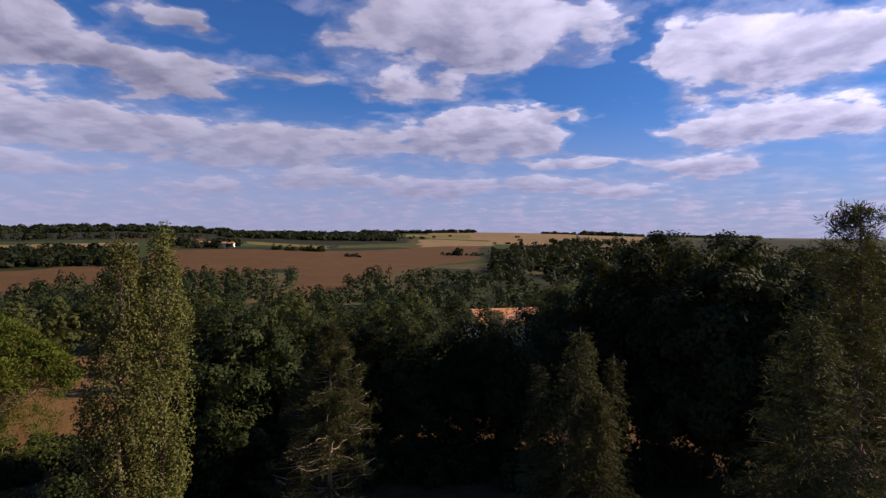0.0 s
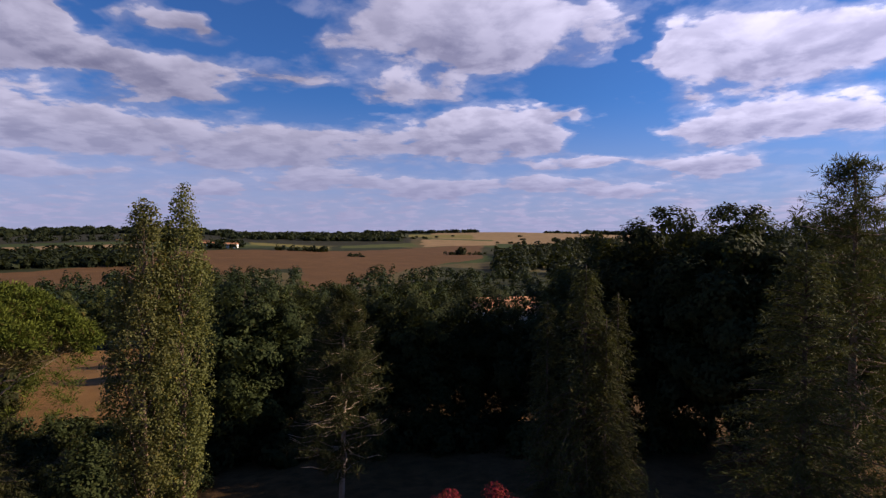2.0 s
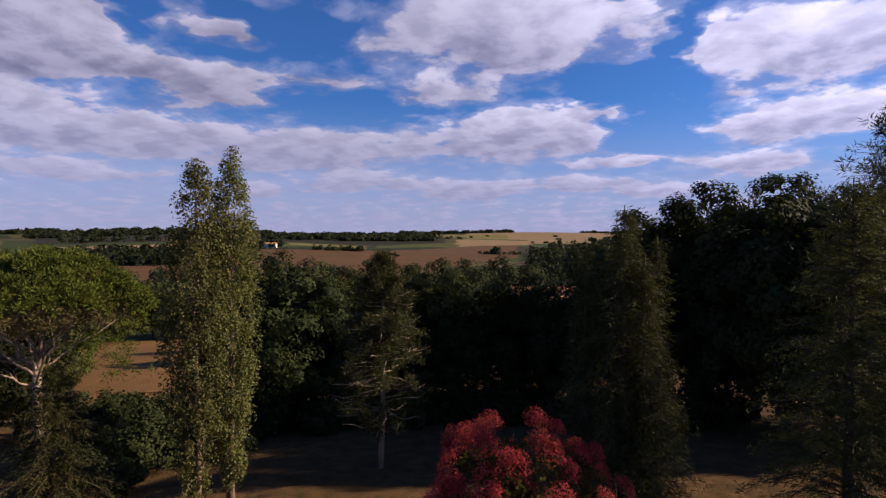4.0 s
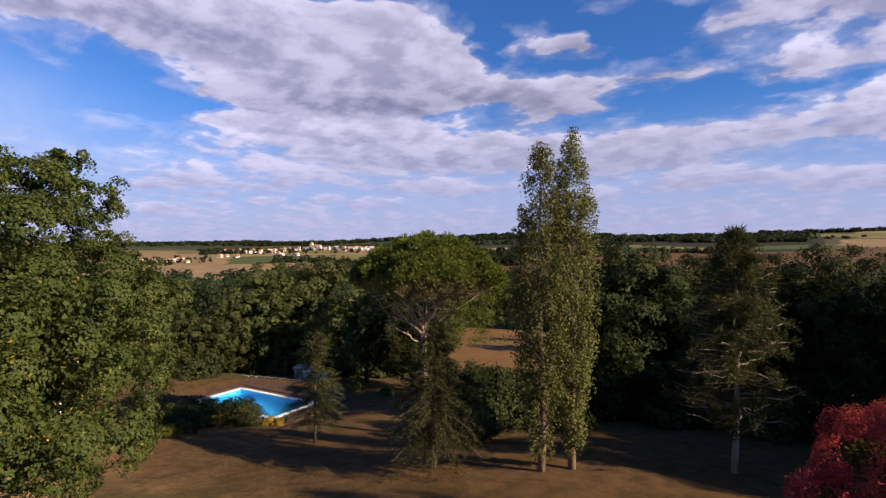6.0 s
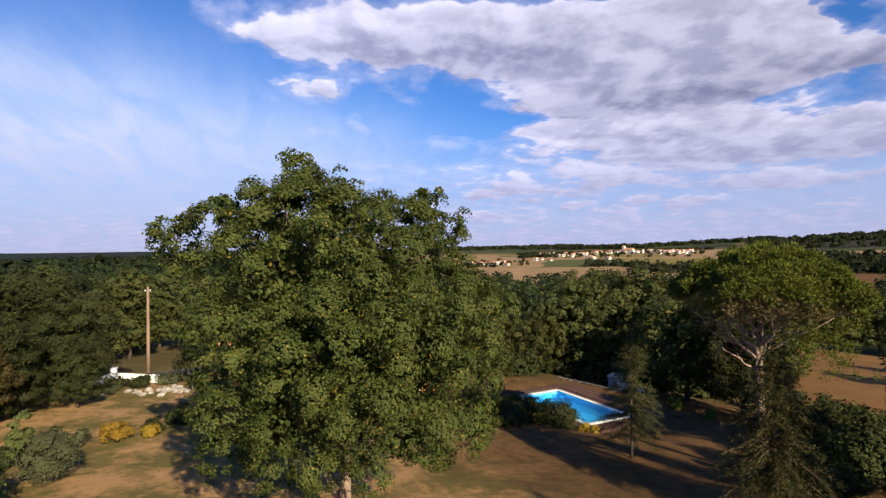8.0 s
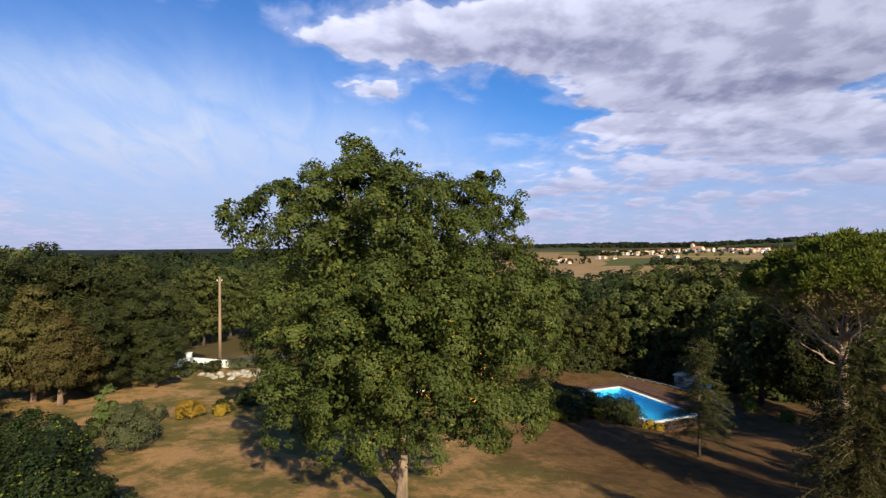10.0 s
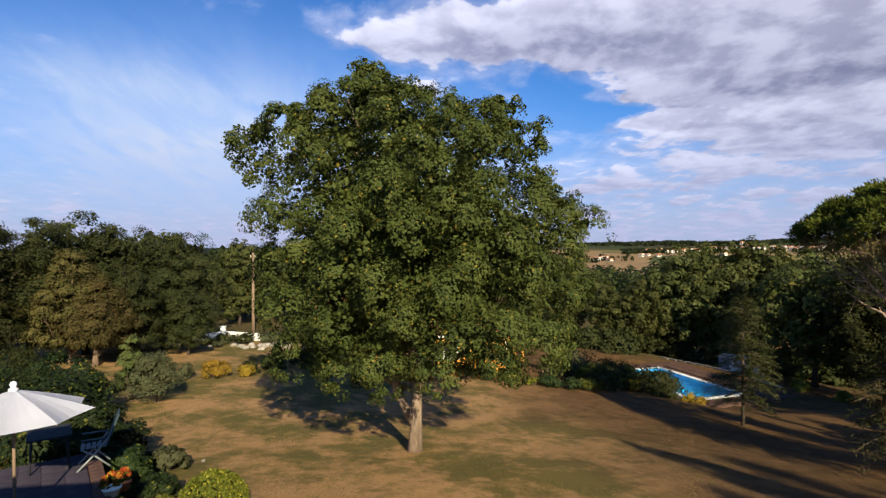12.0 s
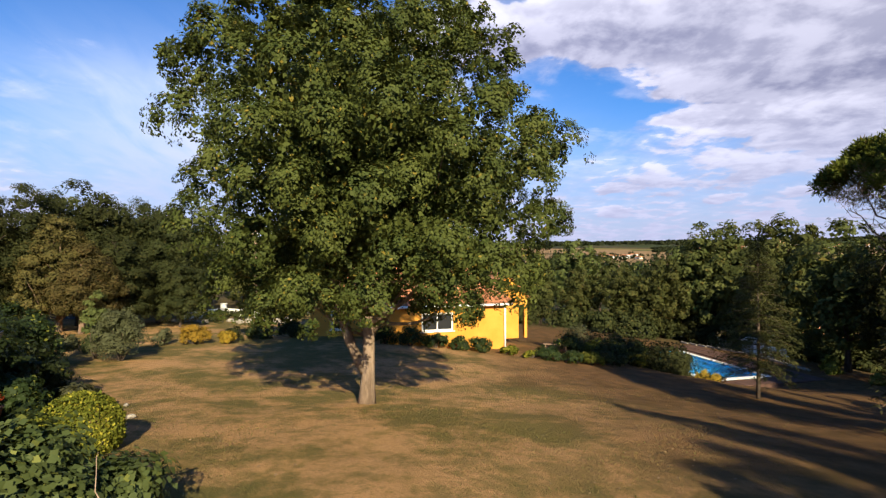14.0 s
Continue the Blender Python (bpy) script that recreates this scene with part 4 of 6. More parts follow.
NAMED_TREES = [
    (18.9, 33, 9.4, 0), (22.5, 35, 9.2, 2), (13.5, 35, 8.6, 1), (6.0, 36, 8.2, 2), (1.3, 34, 9.2, 1), (-4.5, 36, 9.0, 0), (-7.4, 40, 8.0, 3), (-12, 33, 9.6, 1),
    (-19.7, 36, 12.9, 0), (-23.5, 36, 13.6, 2), (-27.5, 34, 14.0, 3), (-33, 33, 13.4, 1), (-37.5, 33, 13.0, 0), (-30, 31, 13.2, 2), (-36, 37, 13.0, 1), (10, 38, 8.8, 3), (-15.5, 38, 10.5, 0),
]
NAMED_TREES += [
    (42, 47, 6.5, 2), (47, 51, 7.0, 1), (51.5, 60, 7.8, 0), (54.5, 60, 7.4, 1), (57, 59, 7.0, 3), (59.3, 61, 5.8, 2), (61.5, 58, 3.6, 1), (65, 58, 2.8, 0), (69, 60, 2.6, 2), (73, 60, 3.0, 3), (77, 61, 3.8, 1), 
]
NAMED_TREES += [
    (58.5, 130, 3.0, 1), (60.5, 136, 2.2, 0), (62.5, 133, 1.4, 3), (64.5, 138, 1.0, 2), (66.5, 134, 1.2, 1), (68.5, 139, 1.4, 0), (70.5, 135, 1.6, 3), (72.5, 138, 2.2, 2), (75, 136, 3.0, 1), (82, 58, 6.4, 0), (87, 57, 6.8, 2),
    (92, 60, 6.6, 3), (97, 66, 7.0, 1), (100.5, 72, 7.2, 0), (103.5, 70, 7.4, 3), (108, 46, 8.4, 1), (112, 46, 8.5, 0), (116, 45, 9.4, 2), (120, 42, 9.1, 3), (125, 40, 9.4, 1), (131, 38, 9.6, 0),
]
NAMED_TREES += [
    (21, 74, 4.2, 1), (21.8, 88, 3.0, 0), (23.5, 137, 0.6, 3), (26.5, 138, 0.4, 0), (29.5, 136, 0.2, 3), (32.5, 138, 0.6, 1), (35.5, 136, 0.2, 2), (38.5, 120, 1.2, 0), (39.8, 96, 2.6, 1), (39.6, 72, 4.4, 2), (41, 82, 4.2, 3), (43.5, 70, 5.0, 1),
    (110, 58, 8.8, 2), (103, 64, 7.9, 3), (118, 57, 9.6, 1), (96, 68, 6.6, 2),
]
# north trees get the shade-darkened leaves, the rest the lighter grove leaves
for k, (b, r, top, kind) in enumerate(NAMED_TREES):
    wood_tree_to(b, r, top, kind, k * 47, M_GROVE if b > 45 or b < -18 else M_SHADED_WOOD)

rng = np.random.default_rng(5)
placed = [(-math.sin(radians(b)) * r, math.cos(radians(b)) * r) for b, r, _, _ in NAMED_TREES]
placed += [(-49.0, 44.0), (-52.0, 42.0), (5.4, 43.0), (6.2, 47.0), (6.6, 51.0)]  # the pale house stands here
EDGE_B, EDGE_R = [-180, -60, -45, -20, 0, 19, 21, 39.5, 43, 60, 75, 95, 105, 130, 180], [34, 30, 30, 36, 40, 40, 140, 140, 54, 60, 66, 66, 62, 50, 34]
made = 0
for _ in range(4000):
    b, r = rng.uniform(-56, 126), math.sqrt(rng.uniform(32**2, 100**2))
    if r < np.interp(b, EDGE_B, EDGE_R) or (r > 60 and b > 100) or (b < -28 and r < 44):
        continue
    p = (-math.sin(radians(b)) * r, math.cos(radians(b)) * r)
    if any((p[0] - q[0]) ** 2 + (p[1] - q[1]) ** 2 < 4.6**2 for q in placed):
        continue
    placed.append(p)
    wood_tree(*p, int(rng.integers(4)), rng.uniform(0.75, 1.0) if b < 85 else rng.uniform(0.6, 0.8), rng.uniform(0, 360), leaf=M_GROVE if b > 45 else M_SHADED_WOOD)
    made += 1
    if made > 38:
        break

# ---- far woods, hedges and copses: nobody could count them ----
def far_wood(name, label, spots, seed, leaf=1.3, per=54, mat=None):
    """spots: rows of x, y, height, radius."""
    rng = np.random.default_rng(seed)
    spots = np.asarray(spots, float)
    z = land(spots[:, 0], spots[:, 1], False)
    out = []
    for (x, y, h, r), g in zip(spots, z):
        near = math.hypot(x, y) < 230
        n, size = (per * 3, leaf * 0.52) if near else (per, leaf)
        d = ball(rng, n)
        d[:, 2] = np.abs(d[:, 2])
        # three or four lumps to a crown
        lump = 0.80 + 0.30 * np.clip(d @ ball(rng, 5).T, 0, 1).max(1, keepdims=True) ** 2
        p = np.array([x, y, g + h * 0.35]) + d * (r, r, h * 0.62) * lump * rng.uniform(0.92, 1.04, (n, 1))
        out.append(leaf_tris(rng, p, d + rng.normal(size=(n, 3)) * 0.25, size * r / 3.2, 0.8))
        m = 7
        e = ball(rng, m)
        p = np.array([x, y, g + h * 0.25]) + e * (r * 0.8, r * 0.8, h * 0.3)
        out.append(leaf_tris(rng, p, e, leaf * r / 3.2 * 1.4, 0.8))
    return tagged(part(name, quads(name, np.concatenate(out)), mat or M_FAR), label, "wood", kind="stuff")


def polar(b, r):
    return -math.sin(radians(b)) * r, math.cos(radians(b)) * r


def in_field(b, r):
    return any(abs(b - b0) < db * 1.02 and abs(r - r0 - slant * (b - b0)) < dr * 1.02 for b0, db, r0, dr, slant, _ in FIELDS)


spots = []
rng = np.random.default_rng(8)
for _ in range(9000):
    b, r = rng.uniform(-58, 128), math.sqrt(rng.uniform(92**2, 420**2))
    if in_field(b, r) or (b > 60 and r > 330) or r > 400:
        continue
    spots.append((*polar(b, r), rng.uniform(8, 11.5), rng.uniform(2.8, 4.2)))
    if len(spots) > 1250:
        break
far_wood("valley_wood", "dark mixed wood filling the valley below the fields", spots, 81)

spots = []
# wooded hills and copses: bearing from, to, distance from, to, how many, height
WOODS = [
    (5, 23, 1000, 1300, 330, 12), (22, 42, 1200, 1500, 330, 12), (-3, 9, 1480, 1560, 90, 11), (-18, -14, 1480, 1540, 50, 12), (30, 42, 490, 610, 380, 8),
    (22, 28, 640, 720, 60, 9), (13, 18, 640, 665, 36, 6), (9, 11, 585, 600, 14, 3.5), (-4, 0.5, 650, 665, 26, 4), (-1.6, -1.0, 655, 668, 6, 9), (-8, -5, 410, 680, 130, 9), (-13, -7, 480, 900, 200, 9), (-22, -11, 420, 1150, 380, 10),
]
WOODS += [
    (40, 60, 1500, 1800, 330, 13), (58, 75, 1500, 1900, 330, 11), (74, 100, 900, 1300, 420, 11), (-45, -20, 420, 900, 420, 10), (-30, -10, 1480, 1600, 140, 9),
    (98, 128, 700, 1500, 520, 11), (94, 128, 320, 700, 380, 11), (66, 70, 560, 575, 16, 6), (60, 64, 760, 800, 30, 7), (52, 57, 560, 600, 30, 7), (46, 64, 740, 1000, 150, 5), (63, 70, 595, 660, 30, 5), (45, 64, 1040, 1100, 120, 6), (72, 76, 480, 520, 30, 7), (44, 52, 480, 560, 60, 8),
]
WOODS += [
    (-8, 4, 1000, 1300, 12, 6), (24, 40, 880, 960, 80, 8), (21, 24, 700, 730, 30, 8), (6, 12, 1000, 1050, 60, 9),
]
for b0, b1, r0, r1, n, h in WOODS:
    far, wide = (0.68, 1.5) if r0 >= 1000 else (1.0, 1.0)
    for _ in range(n):
        spots.append((*polar(rng.uniform(b0, b1), rng.uniform(r0, r1)), h * far * rng.uniform(0.5, 1.3), h * wide * rng.uniform(0.28, 0.75)))
far_wood("hill_woods", "dark woods and hedgerows on the far hills", spots, 82, 2.2, 15)

# ---- more materials ----
M_PLASTER = two_tone("yellow plaster", (0.50, 0.225, 0.036), (0.60, 0.285, 0.055), 1.2, 0.9, 0.1, 0.2, 0.01, 40)
M_PALE = two_tone("pale plaster", (0.55, 0.50, 0.42), (0.72, 0.67, 0.58), 1.2, 0.9, 0.1, 0.2, 0.01, 40)
M_TILE = two_tone("roof tile", (0.36, 0.15, 0.075), (0.56, 0.27, 0.14), 2.0, 0.85, 0.15, 0.3, 0.01, 25)
M_WHITE = two_tone("white paint", (0.70, 0.69, 0.66), (0.82, 0.81, 0.78), 2.0, 0.6, 0.3, 0.1, 0.004, 40)
M_COPING = two_tone("white coping stone", (0.58, 0.57, 0.54), (0.78, 0.77, 0.74), 4.0, 0.7, 0.3, 0.2, 0.005, 40)
M_DECK = two_tone("red brown paving", (0.085, 0.045, 0.034), (0.145, 0.082, 0.062), 1.5, 0.85, 0.2, 0.2, 0.006, 30)
M_LINER = two_tone("blue pool liner", (0.03, 0.32, 0.68), (0.06, 0.43, 0.78), 0.8, 0.5, 0.3, 0.05, 0.004, 12)
M_ROCK = two_tone("pale limestone", (0.26, 0.225, 0.19), (0.50, 0.45, 0.39), 3.0, 0.9, 0.15, 0.8, 0.05, 14)
M_POLE = two_tone("weathered pole wood", (0.20, 0.13, 0.085), (0.34, 0.24, 0.17), 2.0, 0.9, 0.1, 0.4, 0.01, 30, (1, 1, 0.15))
M_TERRACE = two_tone("dark terrace tile", (0.046, 0.038, 0.056), (0.085, 0.070, 0.090), 1.5, 0.85, 0.1, 0.15, 0.004, 20)
M_BRICK = two_tone("terrace edge brick", (0.085, 0.046, 0.040), (0.15, 0.085, 0.070), 3.0, 0.9, 0.15, 0.5, 0.01, 30)
M_CANVAS = two_tone("white canvas", (0.62, 0.62, 0.72), (0.70, 0.70, 0.80), 1.5, 0.85, 0.1, 0.1, 0.004, 60)
M_CHAIR = two_tone("dark teal chair plastic", (0.035, 0.062, 0.072), (0.06, 0.095, 0.105), 3.0, 0.5, 0.4, 0.05, 0.002, 40)
M_LEG = two_tone("pale grey chair frame", (0.24, 0.27, 0.27), (0.36, 0.39, 0.39), 3.0, 0.5, 0.4, 0.05, 0.002, 40)
M_TABLE = two_tone("table top", (0.018, 0.020, 0.024), (0.05, 0.052, 0.058), 9.0, 0.8, 0.15, 0.05, 0.002, 40)
M_TERRACOTTA = two_tone("terracotta", (0.42, 0.17, 0.08), (0.56, 0.26, 0.13), 3.0, 0.85, 0.2, 0.2, 0.004, 40)
M_BLUE = two_tone("blue vinyl", (0.012, 0.18, 0.56), (0.02, 0.26, 0.68), 2.0, 0.35, 0.5, 0.1, 0.01, 8)
M_ROAD = two_tone("grey road", (0.085, 0.08, 0.078), (0.14, 0.13, 0.125), 0.6, 0.9, 0.1, 0.2, 0.01, 20)
M_FLOWER = foliage("orange flowers", (0.55, 0.10, 0.03), (0.75, 0.25, 0.05), (0.75, 0.45, 0.05), 0.2, 0.35)
M_GREYSHED = two_tone("grey blue shed paint", (0.26, 0.28, 0.32), (0.38, 0.40, 0.44), 2.0, 0.7, 0.2, 0.1, 0.005, 30)


def water_material():
    m, k = material("pool water", 0.22, 0.15)
    k.b.inputs["Base Color"].default_value = (0.55, 0.85, 1.0, 1)
    k.b.inputs["Transmission Weight"].default_value = 1.0
    k.b.inputs["IOR"].default_value = 1.33
    bump(k, k.noise(k.co, 2.2, 3.0), 0.12, 0.03)
    return m


def glass_material():
    m, k = material("window glass", 0.05, 0.5)
    k.b.inputs["Base Color"].default_value = (0.02, 0.022, 0.026, 1)
    return m


M_WATER, M_GLASS = water_material(), glass_material()


def shrub(name, label, x, y, rx, h, mat, seed, leaf=0.11, n=26, per=34, ry=None, foot=0.08, up=0.0, aspect=0.62):
    """A bush of tufted boughs, rx by ry wide and h high."""
    rng = np.random.default_rng(seed)
    ry = ry or rx
    d = ball(rng, n)
    d[:, 2] = np.abs(d[:, 2])
    f = rng.uniform(0.35, 0.80, (n, 1))
    c = d * f * (rx, ry, h * 0.78) + (0, 0, h * foot + 0.1)
    br = 0.34 * min(rx, ry, h)
    q, tips = boughs(rng, c, br, 8, br * 0.5, int(per * 0.68), leaf * 1.05, aspect, (0, 0, h * 0.3), n * 4, 0.3, 0.9)
    q[..., 2] = np.maximum(q[..., 2], 0.02)
    t = thing(name, label, "shrub", stand(x, y, seed * 37, 1.0, up))
    stems = [limb(rng, (0, 0, -0.05), tips[i] * 0.8, 0.03, 0.008, 5, 0.06, 0, 5) for i in rng.choice(len(tips), 9, replace=False)]
    part("stem", mesh_of("stem", *join(stems), True), M_DARKBARK, t)
    part("foliage", quads("foliage", q), mat, t)
    return t


def clipped_bush(x, y, r, top):
    """A round bush kept in shape with shears: small leaves on a close, slightly uneven ball."""
    rng = np.random.default_rng(229)
    g = on_land(x, y)
    h = (top - g) / 2 + 0.12
    d = ball(rng, 9000)
    uneven = 1 + 0.035 * np.sin(d[:, 0] * 7 + 1) * np.sin(d[:, 1] * 8) * np.cos(d[:, 2] * 6)
    p = d * (r, r, h) * (uneven * rng.uniform(0.86, 1.02, 9000))[:, None] + (0, 0, top - g - h)
    p[:400] *= 1.03
    q = leaf_quads(rng, p, d * 0.55 + rng.normal(size=(9000, 3)) * 0.5, 0.058, 0.7)
    q[..., 2] = np.maximum(q[..., 2], 0.02)
    t = thing("box_bush", "clipped round bush with yellow green leaves", "shrub", pose(x, y, g))
    stems = [limb(rng, (0, 0, -0.05), e * (r, r, h) * 0.7 + (0, 0, h * 0.8), 0.03, 0.008, 5, 0.06, 0, 5) for e in ball(rng, 9)]
    part("stem", mesh_of("stem", *join(stems), True), M_DARKBARK, t)
    part("foliage", quads("foliage", q), M_GOLDBOX, t)


# ---- the swimming pool ----
def pool():
    (px, py), z = POOL_AT, -3.93
    base = pose(px, py, z, 0, 0, math.degrees(POOL_TURN))
    L, W, D = 8.4, 4.0, 0.75
    t = thing("swimming_pool", "rectangular garden pool with bright blue water and white coping", "pool", base)
    v, f = join([box(0, 0, -D, L, W, 0.05), box(-L / 2 - 0.05, 0, -D, 0.1, W + 0.2, D - 0.02), box(L / 2 + 0.05, 0, -D, 0.1, W + 0.2, D - 0.02), box(0, -W / 2 - 0.05, -D, L, 0.1, D - 0.02), box(0, W / 2 + 0.05, -D, L, 0.1, D - 0.02)])
    part("basin", mesh_of("basin", v, f), M_LINER, t)
    w = part("water", mesh_of("water", *join([box(0, 0, -0.10, L - 0.004, W - 0.004, 0.04)])), M_WATER, t)
    w.visible_shadow = False
    slab = soft_box("coping_slab", 0.49, 0.38, 0.05, 0.012)
    me = bpy.data.meshes.new("coping_slab")
    slab.to_mesh(me)
    slab.free()
    for i in range(16):
        for s in (-1, 1):
            o = part("coping_slab", me, M_COPING, t)
            o.matrix_basis = pose(-L / 2 + 0.26 + i * 0.525, s * (W / 2 + 0.17), 0.0) @ Matrix.Diagonal((1.05, 1, 1, 1))
    for j in range(9):
        for s in (-1, 1):
            o = part("coping_slab", me, M_COPING, t)
            o.matrix_basis = pose(s * (L / 2 + 0.17), -W / 2 - 0.02 + j * 0.505, 0.0, 0, 0, 90)
    # deck of square pavers round the basin, with a kerb behind
    deck = thing("pool_deck", "reddish brown paved surround of the pool", "paving", base)
    tile = soft_box("paver", 0.975, 0.975, 0.06, 0.01)
    pm = bpy.data.meshes.new("paver")
    tile.to_mesh(pm)
    tile.free()
    for i in range(-6, 6):
        for j in range(-3, 5):
            x, y = i + 0.5, j + 0.5
            if abs(x) < L / 2 + 0.2 and abs(y) < W / 2 + 0.2:
                continue
            if abs(y) - 0.5 < W / 2 + 0.37 and abs(x) - 0.5 < L / 2 + 0.37:
                continue
            o = part("paver", pm, M_DECK, deck)
            o.matrix_basis = pose(x, y, -0.03)
    # bed under the pavers, in four strips round the basin
    bed = [box(0, 3.65, -0.9, 12, 2.7, 0.86), box(0, -2.65, -0.9, 12, 0.7, 0.86), box(-5.25, 0, -0.9, 1.5, 4.6, 0.86), box(5.25, 0, -0.9, 1.5, 4.6, 0.86)]
    part("bed", mesh_of("bed", *join(bed)), M_DECK, deck)
    kerb = thing("kerb", "long pale kerb behind the pool deck", "kerb", base, kind="structure")
    stone = soft_box("kerb_stone", 0.98, 0.14, 0.26, 0.012)
    km = bpy.data.meshes.new("kerb_stone")
    stone.to_mesh(km)
    stone.free()
    for i in range(13):
        x, y = -9 + i, 6.4 + 0.5 * math.sin(i * 0.25)
        w = base @ Vector((x, y, 0))
        o = part("kerb_stone", km, M_DECK if i % 4 == 3 else M_ROCK, kerb)
        o.matrix_basis = pose(x, y, on_land(w.x, w.y, -0.14) - base.translation.z)


pool()
shrub("dark_bush", "dark green rounded bush beside the pool", -30.6, 17.4, 2.1, 2.0, M_SHADED_WOOD, 101, 0.13, 40, 40)
shrub("dark_bush", "spreading dark bush on the bank below the lawn", -31.6, 15.4, 1.9, 1.6, M_LAUREL, 108, 0.13, 34, 36)
shrub("yellow_bush", "golden yellow bush at the pool corner", -28.9, 19.3, 0.7, 0.95, M_YELLOW, 102, 0.10, 18, 26)
shrub("yellow_bush", "small dull yellow bush in front of the pool", -29.6, 15.8, 0.6, 0.7, M_GOLDBOX, 103, 0.10, 14, 24)
shrub("garden_bush", "fresh green bush near the pool deck", -32.6, 14.6, 1.0, 1.1, M_LIGHT, 104, 0.12, 18, 26)
shrub("garden_bush", "dark green bush at the edge of the lawn", -33.4, 13.0, 1.1, 1.2, M_LAUREL, 105, 0.12, 18, 26)
shrub("garden_bush", "tuft of pale green stems on the lawn", -34.3, 31.0, 0.8, 1.2, M_LIGHT, 106, 0.14, 14, 20)
shrub("garden_bush", "low pale green shrub on the lawn", -31.2, 31.4, 0.6, 0.8, M_LIGHT, 107, 0.12, 12, 20)


def pump_house(x, y):
    z = on_land(x, y)
    t = thing("pool_shed", "small grey pool shed with pale flat roof", "shed", pose(x, y, z, 0, 0, 35))
    part("wall", soft_box("wall", 1.9, 1.4, 1.25, 0.01), M_GREYSHED, t)
    part("roof", soft_box("roof", 2.1, 1.6, 0.08, 0.015, (0, 0, 1.25)), M_PALE, t)
    part("door", soft_box("door", 0.75, 0.04, 1.05, 0.008, (0.3, -0.715, 0.06)), M_WHITE, t)


pump_house(-42.2, 31.4)


def garden_seat(x, y, turn):
    t = thing("garden_chair", "white plastic garden chair near the pool", "chair", stand(x, y, turn))
    part("seat", soft_box("seat", 0.5, 0.48, 0.04, 0.015, (0, 0, 0.40)), M_WHITE, t)
    b = part("backrest", soft_box("backrest", 0.5, 0.04, 0.5, 0.015), M_WHITE, t)
    b.matrix_basis = pose(0, 0.23, 0.42, -12)
    for sx in (-1, 1):
        for sy in (-1, 1):
            part("leg", soft_box("leg", 0.04, 0.04, 0.40, 0.008, (sx * 0.21, sy * 0.2, 0)), M_WHITE, t)


for x, y, a in ((-40.4, 31.2, 30), (-39.7, 31.8, 80), (-40.0, 30.4, -20)):
    garden_seat(x, y, a)


# ---- the yellow house ----
def tiled_roof(name, parent, length, slope, m, thick=0.09):
    """Canal tiles: ribs run down the slope, cut into courses."""
    bm = bmesh.new()
    nx, ny = int(length / 0.11), max(2, int(slope / 0.38))
    grid = []
    for j in range(ny + 1):
        for lift in ((0.0, 0.03) if 0 < j < ny else (0.0,)):
            grid.append([bm.verts.new((i * length / nx - length / 2, j * slope / ny, 0.045 * math.cos(i * math.pi) + lift + thick)) for i in range(nx + 1)])
    for a, b in zip(grid, grid[1:]):
        for i in range(nx):
            bm.faces.new((a[i], a[i + 1], b[i + 1], b[i]))
    low = [bm.verts.new((sx * length / 2, sy * slope, 0)) for sx, sy in ((-1, 0), (1, 0), (1, 1), (-1, 1))]
    bm.faces.new(low[::-1])
    o = part(name, bm, M_TILE, parent)
    o.matrix_basis = m
    return o


def window(parent, x, y, z, w, h, turn):
    """A casement with frame, sill and two panes; turn: degrees of the wall's face from +x."""
    m = pose(x, y, z, 0, 0, turn)
    v, f = join([box(0.02, -w / 2 + 0.04, 0, 0.10, 0.08, h), box(0.02, w / 2 - 0.04, 0, 0.10, 0.08, h), box(0.02, 0, 0, 0.10, w - 0.16, 0.08), box(0.02, 0, h - 0.08, 0.10, w - 0.16, 0.08), box(0.02, 0, 0.08, 0.09, 0.06, h - 0.16)])
    fr = part("window", mesh_of("window", v, f), M_WHITE, parent, "white framed casement window")
    fr.matrix_basis = m
    for s in (-1, 1):
        part("pane", mesh_of("pane", *box(0.0, s * (w / 4 - 0.01), 0.08, 0.02, w / 2 - 0.11, h - 0.16)), M_GLASS, fr)
    part("sill", soft_box("sill", 0.24, w + 0.2, 0.06, 0.01, (0.08, 0, -0.062)), M_WHITE, fr)


def wall_with_hole(length, height, thick, holes):
    """A wall along y from 0 to length, its face at x = 0; holes: (y0, y1, z0, z1)."""
    ys = sorted({0.0, length, *(h[0] for h in holes), *(h[1] for h in holes)})
    zs = sorted({0.0, height, *(h[2] for h in holes), *(h[3] for h in holes)})
    bm = bmesh.new()
    v = {(x, y, z): bm.verts.new((x, y, z)) for x in (0.0, -thick) for y in ys for z in zs}
    cell = [(a, b, c, d) for a, b in zip(ys, ys[1:]) for c, d in zip(zs, zs[1:]) if not any(h[0] <= a and b <= h[1] and h[2] <= c and d <= h[3] for h in holes)]
    for x in (0.0, -thick):
        for a, b, c, d in cell:
            bm.faces.new([v[x, a, c], v[x, b, c], v[x, b, d], v[x, a, d]])
    for e in [e for e in bm.edges if len(e.link_faces) == 1 and e.verts[0].co.x == 0]:
        p, q = (tuple(w.co) for w in e.verts)
        near = {tuple(round(n, 4) for n in k): w for k, w in v.items()}
        pick = lambda t, x: near[round(x, 4), round(t[1], 4), round(t[2], 4)]
        bm.faces.new([pick(p, 0.0), pick(q, 0.0), pick(q, -thick), pick(p, -thick)])
    for w in [w for w in bm.verts if not w.link_faces]:
        bm.verts.remove(w)
    bmesh.ops.recalc_face_normals(bm, faces=bm.faces)
    return bm


